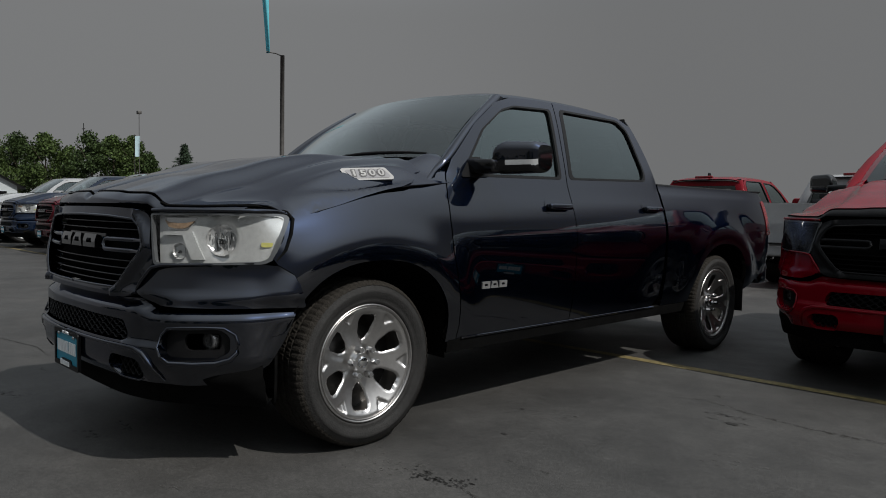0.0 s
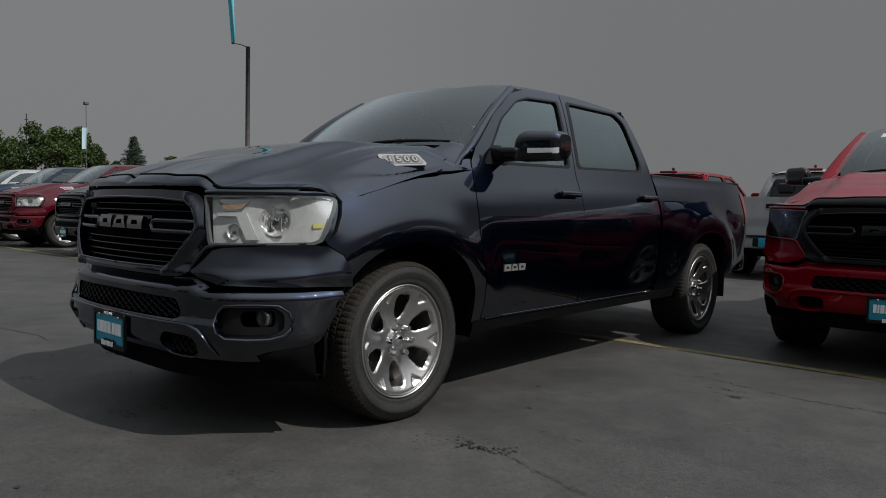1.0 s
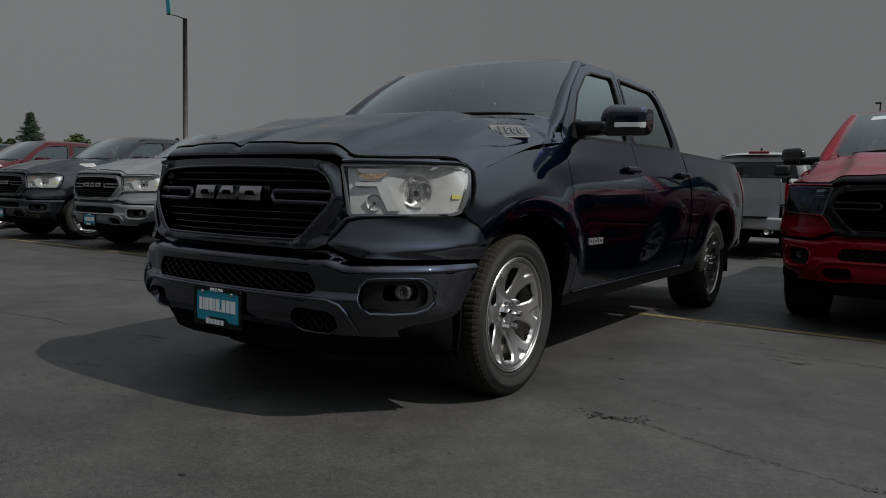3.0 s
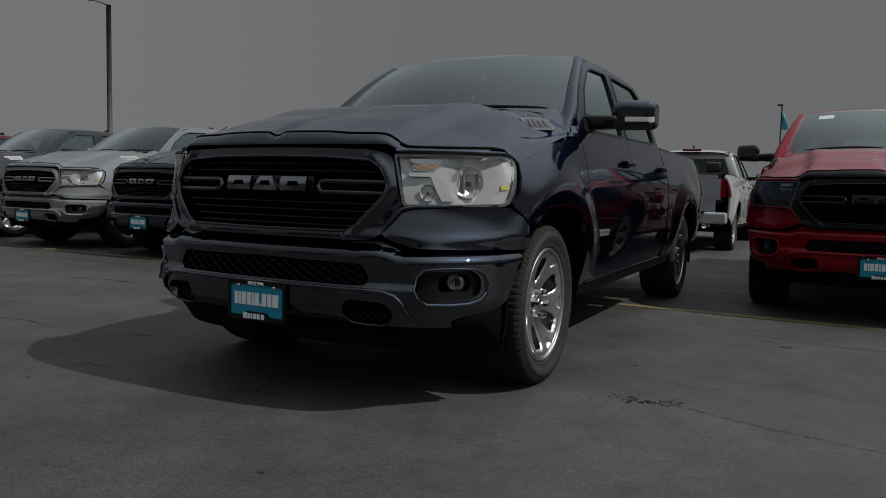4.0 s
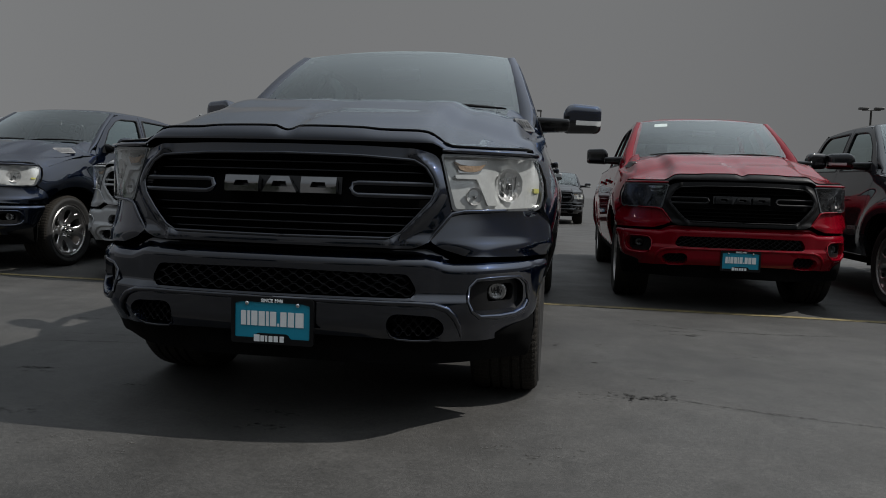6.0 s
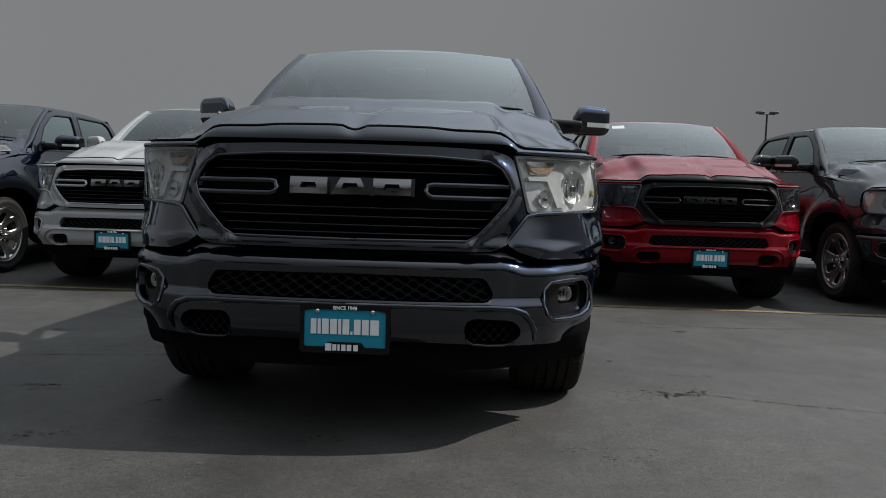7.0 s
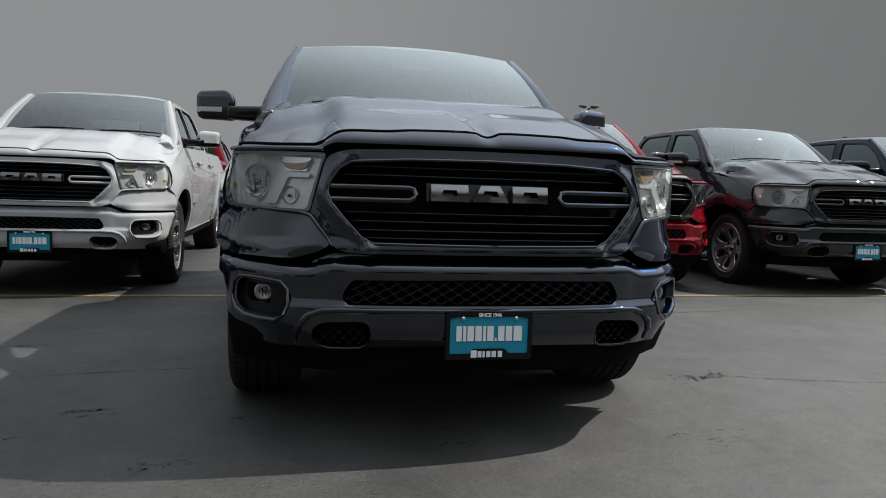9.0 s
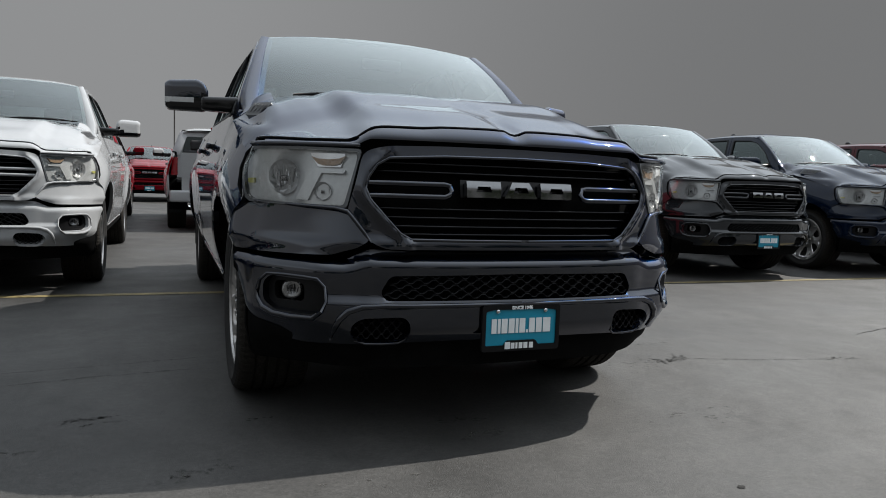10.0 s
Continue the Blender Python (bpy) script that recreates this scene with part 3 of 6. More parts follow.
def emblem(parent, width, height, place, depth=0.012, mat=None, group_name="emblem_block"):
    """Three plain chrome blocks with a slot each, where the maker's mark sits. place(u, v) gives a point on the surface, u and v in metres."""
    w, h = 0.312 * width, height
    for k in range(3):
        c = (k - 1) * 0.347 * width
        lean = (0.0, 0.24, 0.0)[k] * w
        shape = [(c - w / 2, -h / 2), (c + w / 2, -h / 2), (c + w / 2 - lean, h / 2), (c - w / 2 + lean, h / 2)]
        slot = [(c - 0.23 * w, -0.16 * h), (c + 0.23 * w, -0.16 * h), (c + 0.18 * w, 0.18 * h), (c - 0.18 * w, 0.18 * h)]
        me = sheet(group_name, shape, lambda u, v: place(u, v), min(0.05, height / 7), depth, [slot])
        part(group_name, me, mat or EMBLEM, parent, "plain chrome emblem block")


def plate_assembly(name, label):
    """Dealer plate in a black frame; its own origin is in the middle of the back, facing -y."""
    root = thing(name, label, "plate")
    part("frame", sheet("frame", rounded([(-0.163, -0.088), (0.163, -0.088), (0.163, 0.088), (-0.163, 0.088)], 0.012), lambda u, v: (u, 0 * u - 0.014, v), 0.06, 0.014,
                        [rounded([(-0.148, -0.066), (-0.072, -0.066), (-0.062, -0.048), (0.062, -0.048), (0.072, -0.066), (0.148, -0.066), (0.148, 0.064), (0.115, 0.070), (-0.115, 0.070), (-0.148, 0.064)], 0.006)], flip=False), PLASTIC, root, "black plastic plate frame")
    part("panel", sheet("panel", [(-0.152, -0.078), (0.152, -0.078), (0.152, 0.076), (-0.152, 0.076)], lambda u, v: (u, 0 * u - 0.008, v), 0.08, 0.004), PLATE_BLUE, root, "blue dealer panel")
    widths = (0.022, 0.012, 0.026, 0.026, 0.012, 0.026, 0.008, 0.026, 0.026, 0.034)
    x = -sum(widths) / 2 - 0.0035 * 4.5
    for i, w in enumerate(widths):
        h = 0.055 if i != 6 else 0.011
        part("bar", box("bar", w * 0.92, 0.003, h, 0.0, at=(x + w / 2, -0.011, 0.008 - (0.055 - h) / 2)), PLATE_WHITE, root)
        x += w + 0.0035
    part("bar", box("bar", 0.022, 0.003, 0.026, 0, at=(-0.058, -0.0165, -0.066)), PLATE_WHITE, root)
    for i in range(5):
        part("bar", box("bar", (0.014, 0.008, 0.015, 0.016, 0.016)[i], 0.003, 0.022, 0, at=(-0.036 + 0.0185 * i + (0, -0.003, -0.004, -0.002, 0.003)[i], -0.0165, -0.067)), PLATE_WHITE, root)
    part("lettering", text_mesh("lettering", "SINCE 1946", 0.0175, 0.001, 0.0006), PLATE_WHITE, root, "small white words", pose(0, -0.0155, 0.0765, 90, 0, 0))
    for x in (-0.10, 0.10):
        part("screw", lathe("screw", [(0, -0.004), (0.006, -0.004), (0.008, 0.0)], 12, axis="y", flip=False), CHROME, root, m=pose(x, -0.013, 0.064))
    return root


def corner_off(x, z):
    """The corner panel slopes outward down to a fold, then tucks under."""
    z = np.asarray(z, float)
    up = np.clip((0.888 - z) / 0.128, 0, 1)
    return -0.014 + 0.030 * up ** 1.5 - 0.016 * step01(0.758, 0.715, z)


# ---- the truck ----
def build_truck(label):
    root = thing("pickup_truck", label, "pickup truck", "parked pickup trucks")
    P = lambda name, me, mat, lab="", parent=root: part(name, me, mat, parent, lab)

    # front: bumper
    half = [(0, 0.405), (0.30, 0.402), (0.52, 0.395), (0.70, 0.385), (0.84, 0.382), (0.925, 0.398), (0.955, 0.430), (0.969, 0.55), (0.975, 0.685), (0.80, 0.690), (0.655, 0.694), (0.565, 0.738), (0.45, 0.732), (0, 0.728)]
    slot = mirrored([(0, 0.556), (0.515, 0.556), (0.535, 0.585), (0.50, 0.645), (0, 0.652)])
    fog = [(0.725, 0.526), (0.765, 0.500), (0.872, 0.500), (0.905, 0.530), (0.905, 0.596), (0.885, 0.626), (0.748, 0.622), (0.725, 0.590)]
    hook = [(0.43, 0.425), (0.455, 0.400), (0.58, 0.395), (0.635, 0.420), (0.640, 0.462), (0.605, 0.492), (0.455, 0.500), (0.43, 0.475)]
    flipx = lambda poly: [(-u, v) for u, v in reversed(poly)]
    holes = [rounded(along(slot), 0.02), rounded(along(fog), 0.02), rounded(along(flipx(fog)), 0.02), rounded(along(hook), 0.03), rounded(along(flipx(hook)), 0.03)]
    bumper = P("bumper", sheet("bumper", rounded(along(mirrored(half)), 0.012, 2), front_map(bumper_off), 0.0135, 0.05, holes), PAINT, "body-coloured front bumper with upper slot")
    for k in range(5):
        P("mesh_bar", bar_along("mesh_bar", -0.52 + 0.01 * k, 0.52 - 0.01 * k, 0.568 + 0.0185 * k, 0.0055, 0.02, -0.012, 0.0066 * (1 if k % 2 else -1), 68), PLASTIC, "", bumper)
    P("slot_back", sheet("slot_back", along(mirrored([(0, 0.545), (0.55, 0.545), (0.55, 0.665), (0, 0.665)])), front_map(-0.035), 0.08, 0.01), UNDER, "", bumper)
    for s in (1, -1):
        sgn = lambda poly: poly if s > 0 else flipx(poly)
        bz = P("fog_bezel", sheet("fog_bezel", rounded(along(sgn([(0.665, 0.455), (0.955, 0.455), (0.955, 0.668), (0.665, 0.668)])), 0.01), front_map(-0.016), 0.03, 0.02, [rounded(along(sgn([(0.785, 0.535), (0.885, 0.535), (0.885, 0.606), (0.785, 0.606)])), 0.03)]), PLASTIC, "", bumper)
        fx, fy, fz = (float(v) for v in front_point(arc(0.834 * s), 0.570, -0.070))
        lamp = P("fog_lamp", lathe("fog_lamp", [(0.0, 0.008), (0.011, 0.003), (0.027, -0.003), (0.036, -0.004), (0.040, 0.003), (0.042, 0.02)], 24, axis="y"), CLEAR_LAMP, "round clear fog lamp", bumper)
        lamp.matrix_basis = pose(fx, fy - 0.012, fz, 0, 0, 10 * s)
        for k in range(4):
            P("fog_rib", box("fog_rib", 0.003, 0.006, 0.037 - 0.009 * abs(k - 1.5), 0.001, 1), BLACK_REFLECTOR, "", lamp).matrix_basis = pose(0.012 * (k - 1.5), -0.001, 0.004 * (-1) ** k, 0, 9 * (k - 1.5), 0)
        P("fog_cup", lathe("fog_cup", [(0.0, 0.06), (0.05, 0.055), (0.062, 0.02), (0.063, -0.002)], 24, axis="y", flip=True), PLASTIC, "", bumper).matrix_basis = pose(fx, fy, fz, 0, 0, 10 * s)
        P("tow_opening", sheet("tow_opening", rounded(along(sgn([(0.42, 0.385), (0.65, 0.385), (0.65, 0.51), (0.42, 0.51)])), 0.01), front_map(-0.03), 0.05, 0.01), UNDER, "", bumper)
        for k in range(4):
            P("mesh_bar", bar_along("mesh_bar", s * 0.445, s * 0.625, 0.42 + 0.02 * k, 0.006, 0.02, 0.0, 0.0078 * (1 if k % 2 else -1), 20), PLASTIC, "", bumper)
    for s in (1, -1):
        lip = [(0.0, 0.541), (0.15, 0.541), (0.30, 0.541), (0.42, 0.540), (0.52, 0.540), (0.60, 0.535), (0.650, 0.518), (0.678, 0.488), (0.690, 0.455), (0.694, 0.425), (0.695, 0.400)]
        pts = [tuple(float(q) for q in front_point(arc(s * x) if x else 0.0, z, float(bumper_off(np.array(x), np.array(z))) + 0.004)) for x, z in lip]
        P("bumper_lip", tube("bumper_lip", pts, 0.013, 8, [0.009] * 4 + [0.010, 0.012, 0.013, 0.013, 0.011, 0.007, 0.003]), PAINT, "", bumper)
        under = [(0.432, 0.440), (0.440, 0.412), (0.462, 0.397), (0.52, 0.392), (0.58, 0.392), (0.618, 0.404)]
        pts = [tuple(float(q) for q in front_point(arc(s * x), z, float(bumper_off(np.array(x), np.array(z))) + 0.001)) for x, z in under]
        P("tow_rim", tube("tow_rim", pts, 0.005, 8, [0.002, 0.005, 0.005, 0.005, 0.005, 0.002]), PAINT, "", bumper)
        rim = [(0.737, 0.512), (0.765, 0.487), (0.825, 0.482), (0.875, 0.484), (0.905, 0.500), (0.918, 0.528), (0.920, 0.565), (0.914, 0.602), (0.893, 0.630), (0.85, 0.634), (0.79, 0.633), (0.750, 0.628), (0.725, 0.600), (0.722, 0.550), (0.737, 0.512)]
        pts = [tuple(float(q) for q in front_point(arc(s * x), z, float(bumper_off(np.array(x), np.array(z))) + 0.001)) for x, z in rim]
        P("fog_rim", tube("fog_rim", pts, 0.012, 8, [0.007, 0.011, 0.013, 0.013, 0.012, 0.010, 0.008] + [0.006] * 7 + [0.007]), PAINT, "", bumper)
    dam_y = smooth_curve([(0, -0.930), (0.30, -0.918), (0.50, -0.872), (0.65, -0.790), (0.746, -0.708), (0.827, -0.628), (0.90, -0.562), (0.955, -0.518)])

    def dam(x, z):
        """Flush with the bumper at its top, drawn back at its foot."""
        foot = dam_y(np.abs(x))
        ax = np.clip(np.abs(x), 0, 0.95)
        head = front_point(np.interp(ax, _px, _arc), 0 * x + 0.42, -0.045)[1]
        return x, foot + (np.minimum(head, foot) - foot) * np.clip((z - 0.275) / 0.135, 0, 1), z
    P("air_dam", sheet("air_dam", mirrored([(0, 0.290), (0.60, 0.282), (0.80, 0.278), (0.925, 0.276), (0.938, 0.290), (0.956, 0.40), (0.957, 0.46), (0, 0.46)]), dam, 0.03, 0.03), UNDER, "black plastic air dam")
    for s in (1, -1):
        P("splash_panel", sheet("splash_panel", [(0.56, 0.290), (0.925, 0.278), (0.938, 0.295), (0.958, 0.40), (0.958, 0.66), (0.56, 0.66)], lambda x, z, s=s: (s * x, -0.518 + 0.42 * (0.955 - x), z), 0.08, 0.012, flip=s < 0), UNDER, "black splash panel ahead of the wheel")
        # pan added to close the light leak between air dam and splash panel
        P("lower_pan", sheet("lower_pan", [(0.56, -0.365), (0.930, -0.512), (0.932, -0.532), (0.825, -0.618), (0.744, -0.698), (0.56, -0.838)], lambda x, y, s=s: (s * x, y, 0.305 + 0 * x), 0.08, 0.008, flip=s > 0), UNDER, "unseen black pan added to block sunlight under the bumper corner")

    # grille surround, header, slats
    hole = mirrored([(0, 0.775), (0.43, 0.778), (0.47, 0.800), (0.525, 0.860), (0.575, 0.92), (0.590, 0.960), (0.578, 1.0), (0.548, 1.045), (0.505, 1.070), (0.30, 1.082), (0, 1.086)])
    sur = mirrored([(0, 0.742), (0.52, 0.742), (0.570, 0.765), (0.650, 0.862), (0.645, 0.89), (0.606, 1.035), (0.594, 1.080), (0.565, 1.100), (0.50, 1.114), (0.3, 1.120), (0, 1.122)])

    def sur_off(x, z):
        edge = GRILLE_EDGE(np.clip(z, 0.775, 1.08))
        return 0.004 + 0.022 * np.exp(-((x - edge - 0.012) / 0.022) ** 2) + 0.014 * step01(0.80, 0.76, z)
    grille = P("grille_surround", sheet("grille_surround", rounded(along(sur), 0.02, 2), front_map(sur_off), 0.013, 0.05, [rounded(along(hole), 0.015, 3)]), PAINT, "body-coloured grille surround")
    for z in (1.054, 1.023, 0.889, 0.857, 0.825, 0.796):
        e = float(GRILLE_EDGE(z)) - 0.004
        P("slat", bar_along("slat", -e, e, z, 0.008, 0.05, 0.016), SLAT, "", grille)
    P("grille_back", sheet("grille_back", along(mirrored([(0, 0.765), (0.46, 0.765), (0.61, 0.93), (0.62, 1.0), (0.60, 1.085), (0, 1.10)])), front_map(-0.055), 0.08, 0.01), UNDER, "", grille)
    for s in (1, -1):
        loop = [(0.600, 0.934), (0.50, 0.934), (0.40, 0.934), (0.30, 0.934), (0.282, 0.939), (0.273, 0.957), (0.282, 0.975), (0.30, 0.980), (0.40, 0.980), (0.50, 0.980), (0.600, 0.980)]
        pts = [tuple(float(q) for q in front_point(arc(s * x), z, -0.002)) for x, z in loop]
        P("bracket", tube("bracket", pts, 0.0115, 10), PAINT, "body-coloured grille bracket", grille)
    # bright inner lip round the grille opening
    rim = dense(along(hole), 0.03)
    pts = [tuple(float(q) for q in front_point(a, z, 0.016)) for a, z in rim]
    P("grille_lip", tube("grille_lip", pts + pts[:2], 0.006, 8), PAINT, "", grille)
    emblem(grille, 0.440, 0.060, lambda u, v: front_point(u, v + 0.967, 0.014 + 0.0055 * (1 - np.abs(v - 0.004) / 0.036)), 0.03)
    P("emblem_backing", sheet("emblem_backing", along(mirrored([(0, 0.934), (0.232, 0.934), (0.232, 1.000), (0, 1.000)])), front_map(-0.02), 0.06, 0.02), GLOSS_BLACK, "", grille)

    # header panel between grille and hood
    def header(u, v):
        x = np.clip(np.abs(u), 0, 0.955)
        yb = hood_front_y(x) - 0.008
        zb = hood_z(x, yb) - 0.007 - 0.002 * step01(0.64, 0.54, x)
        bot = 1.137 - 0.034 * step01(0.56, 0.64, x) + 0.004 * step01(0.7, 0.95, x)
        yf = plan_y(x) + 0.055 * step01(0.80, 1.22, bot) * (1 - step01(0.75, 0.95, x)) - 0.016 + 0.012 * step01(0.7, 0.95, x)
        zb = np.maximum(zb, bot + 0.004)
        s = np.clip(v, 0, 1)
        return u, yf + (yb - yf) * (s ** 1.7), bot + (zb - bot) * s ** 0.75
    rows = []
    for i in range(81):
        x = -0.905 + 1.81 * i / 80
        rows.append([tuple(float(q) for q in header(np.array(x), np.array(j / 11))) for j in range(12)])
    P("grille_header", grid_mesh("grille_header", rows, flip=False), PAINT, "body-coloured panel above the grille")
    P("hood_seal", grid_mesh("hood_seal", [[(x, float(hood_front_y(x)) + 0.03, float(hood_z(x, hood_front_y(x))) - d) for d in (0.09, 0.0)] for x in np.linspace(-0.92, 0.92, 61)]), UNDER, "black rubber hood seal")

    # hood
    edge_n = 40
    outline = []
    for i in range(edge_n + 1):
        x = -0.925 + 1.85 * i / edge_n
        outline.append((x, float(hood_front_y(x))))
    outline += [(0.935, -0.40), (0.955, -0.30), (0.958, 0.0), (0.955, 0.20), (0.940, 0.265), (0.905, 0.318), (0.862, 0.358)]
    for i in range(21):
        x = 0.84 - 1.68 * i / 20
        outline.append((x, 0.385 + 0.03 * (x / 0.84) ** 2))
    outline += [(-0.862, 0.358), (-0.905, 0.318), (-0.940, 0.265), (-0.955, 0.20), (-0.958, 0.0), (-0.955, -0.30), (-0.935, -0.40)]
    P("hood", sheet("hood", outline, lambda x, y: (x, y, hood_z(x, y)), 0.020, 0.004), PAINT, "sculpted hood with raised centre")
    P("cowl", sheet("cowl", [(-0.76, 0.30), (0.76, 0.30), (0.78, 0.56), (0.5, 0.50), (0, 0.44), (-0.5, 0.50), (-0.78, 0.56)], lambda x, y: (x, y, 1.362 + 0 * x - 0.03 * np.abs(x) ** 2 + 0.05 * (y - 0.33)), 0.08, 0.02), PLASTIC, "black cowl panel")

    for s in (1, -1):
        S = lambda name, poly, mat, lab="", size=0.03, thick=0.022, holes=(), parent=root: part(name, sheet(name, poly, side_map(s), size, thick, holes, flip=not (s > 0)), mat, parent, lab)
        # corner panel below the headlight
        f = (lambda p: p) if s > 0 else flipx
        corner = [(0.575, 0.772), (0.62, 0.742), (0.70, 0.716), (0.975, 0.704), (0.9805, 0.70), (0.976, 0.80), (0.9735, 0.875), (0.93, 0.892), (0.665, 0.880), (0.645, 0.862)]
        P("corner_panel", sheet("corner_panel", rounded(along(f(corner)), 0.012, 2), front_map(corner_off), 0.014, 0.03), PAINT, "body-coloured bumper corner panel")
        pts = [tuple(float(q) for q in front_point(arc(s * x), z, 0.012)) for x, z in ((0.568, 0.765), (0.590, 0.795), (0.615, 0.828), (0.637, 0.858), (0.650, 0.874), (0.69, 0.884), (0.80, 0.889), (0.93, 0.895))]
        P("corner_edge", tube("corner_edge", pts, 0.007, 8, [0.003, 0.007, 0.008, 0.008, 0.008, 0.007, 0.006, 0.003]), PAINT)
        # headlight
        hl = [(0.662, 0.893), (0.80, 0.895), (0.941, 0.902), (0.9515, 0.915), (0.9630, 1.01), (0.9716, 1.086), (0.968, 1.093), (0.80, 1.094), (0.606, 1.089)]
        rim = [(0.652, 0.885), (0.80, 0.887), (0.945, 0.891), (0.9565, 0.907), (0.9675, 1.01), (0.9755, 1.092), (0.972, 1.103), (0.80, 1.103), (0.598, 1.098)]
        lens = P("headlight", sheet("headlight", rounded(along(f(hl)), 0.012, 2), front_map(0.010), 0.03, 0.012), LENS, "clear headlight with chrome reflectors")
        lens.visible_shadow = False
        big = [(0.640, 0.884), (0.93, 0.890), (0.961, 0.92), (0.972, 1.098), (0.60, 1.100)]

        def bowl(a, z, s=s):
            x = np.interp(np.abs(a), _arc, _px)
            d = 0.026 + 0.005 * np.cos((x - 0.66) / 0.30 * math.pi * 3.0)
            dish = np.hypot((np.abs(a) - arc(0.850)) / 0.080, (z - 0.990) / 0.078)
            return front_point(a, z, -d * step01(0.99, 0.90, x) - 0.004 - 0.035 * np.clip(1 - dish ** 2, 0, 1))
        P("reflector", sheet("reflector", along(f(big)), bowl, 0.02, 0.01), REFLECTOR, "chrome lamp reflector", lens)
        for cx, cz, r, yaw in ((0.850, 0.990, 0.066, 40), (0.722, 0.942, 0.034, 30)):
            X, Y, Z = (float(q) for q in front_point(arc(cx * s), cz, -0.020))
            lug = random.Random(5)
            rows = []
            for i in range(22):
                a = 2 * math.pi * i / 22
                rows.append([(rr * math.cos(a), 0.030 - 0.034 * (rr / r) ** 2 + lug.uniform(-0.0022, 0.0022), rr * math.sin(a)) for rr in (0.16 * r, 0.34 * r, 0.54 * r, 0.74 * r, 0.90 * r, r)])
            dish = grid_mesh("lamp_dish", rows, close_u=True, flip=True)
            dish.polygons.foreach_set("use_smooth", [False] * len(dish.polygons))
            P("lamp_dish", dish, REFLECTOR_BRIGHT, "faceted chrome lamp dish", lens).matrix_basis = pose(X, Y, Z, 0, 0, s * yaw)
            n_rib = 9 if r > 0.05 else 4
            for k in range(n_rib):
                t = -1 + 2 * (k + 0.5) / n_rib
                h = r * 1.5 * math.sqrt(1 - t * t) * (0.35 + 0.65 * math.sin(k * 2.3 + 0.6) ** 2)
                m = pose(X, Y, Z, 0, 0, s * yaw) @ pose(t * r * 0.85, 0.014 * (1 - t * t), 0.20 * r * math.cos(k * 1.7), 0, 7 * math.sin(k * 2.1), 0)
                P("lamp_rib", box("lamp_rib", r * (0.025 + 0.025 * (k % 3)), 0.006, h, 0.001, 1), (CHROME, REFLECTOR, DARK_CHROME, REFLECTOR, CHROME)[k % 5], "", lens).matrix_basis = m
            P("bulb_shield", box("bulb_shield", r * 0.34, 0.016, r * 0.34, 0.003), DARK_CHROME, "dark bulb shield", lens).matrix_basis = pose(X, Y, Z - 0.1 * r, 0, 0, s * yaw)
            P("bulb", box("bulb", r * 0.16, 0.022, r * 0.18, 0.003), BLACK_REFLECTOR, "", lens).matrix_basis = pose(X, Y - 0.002, Z - 0.16 * r, 0, 0, s * yaw)
        P("turn_lamp", sheet("turn_lamp", along(f([(0.668, 1.042), (0.690, 1.036), (0.722, 1.036), (0.738, 1.042), (0.758, 1.068), (0.735, 1.060), (0.70, 1.058), (0.668, 1.062), (0.646, 1.072)])), front_map(-0.013), 0.02, 0.02), TURN_LAMP, "boat-shaped amber turn lamp", lens)
        P("turn_housing", sheet("turn_housing", rounded(along(f([(0.662, 1.030), (0.735, 1.030), (0.760, 1.080), (0.645, 1.080)])), 0.004), front_map(-0.022), 0.03, 0.006), CHROME, "", lens)
        P("lamp_facet", sheet("lamp_facet", rounded(along(f([(0.690, 0.912), (0.770, 0.912), (0.730, 1.002), (0.678, 1.002)])), 0.006), front_map(lambda x, z: -0.036 - 0.10 * (x - 0.67)), 0.02, 0.01), LAMP_FACET, "grey lamp facet", lens)
        P("lamp_divider", sheet("lamp_divider", rounded(along(f([(0.655, 1.008), (0.728, 1.008), (0.772, 0.908), (0.812, 0.908), (0.758, 1.026), (0.650, 1.022)])), 0.004), front_map(-0.010), 0.02, 0.016), REFLECTOR, "", lens)
        P("lamp_bezel", sheet("lamp_bezel", rounded(along(f(rim)), 0.012, 2), front_map(0.009), 0.03, 0.02, [rounded(along(f(hl)), 0.012, 2)]), LAMP_EDGE, "grey headlight edge", lens)
        P("side_marker", sheet("side_marker", rounded(along(f([(0.942, 0.962), (0.956, 0.962), (0.958, 0.980), (0.942, 0.982)])), 0.006), front_map(-0.006), 0.015, 0.01), AMBER, "amber side marker", lens)
        pts = [tuple(float(q) for q in front_point(arc(s * x), z, 0.010)) for x, z in ((0.604, 1.111), (0.66, 1.111), (0.74, 1.112), (0.82, 1.113), (0.90, 1.114), (0.945, 1.114), (0.966, 1.113), (0.9735, 1.108), (0.9755, 1.095))]
        P("lamp_trim", tube("lamp_trim", pts, 0.008, 10, [0.006] + [0.009] * 6 + [0.008, 0.004]), PAINT, "rounded painted lip over the headlight")
        P("lamp_seal", sheet("lamp_seal", along(f([(0.60, 0.870), (0.962, 0.865), (0.966, 1.12), (0.60, 1.12)])), front_map(-0.085), 0.05, 0.01), UNDER)

        shut = [(s * x, float(hood_front_y(x)) - 0.008, float(hood_z(x, hood_front_y(x))) - 0.006) for x in np.linspace(0.60, 0.915, 10)]
        shut += [tuple(float(q) for q in front_point(arc(s * x), z, 0.010)) for x, z in ((0.9665, 1.122), (0.9745, 1.108), (0.9765, 1.080), (0.9735, 1.02), (0.9680, 0.95), (0.9600, 0.905))]
        P("hood_gap", tube("hood_gap", shut, 0.006, 8, [0.005] * 10 + [0.008, 0.009, 0.008, 0.007, 0.006, 0.004]), UNDER, "black gap round the headlight")

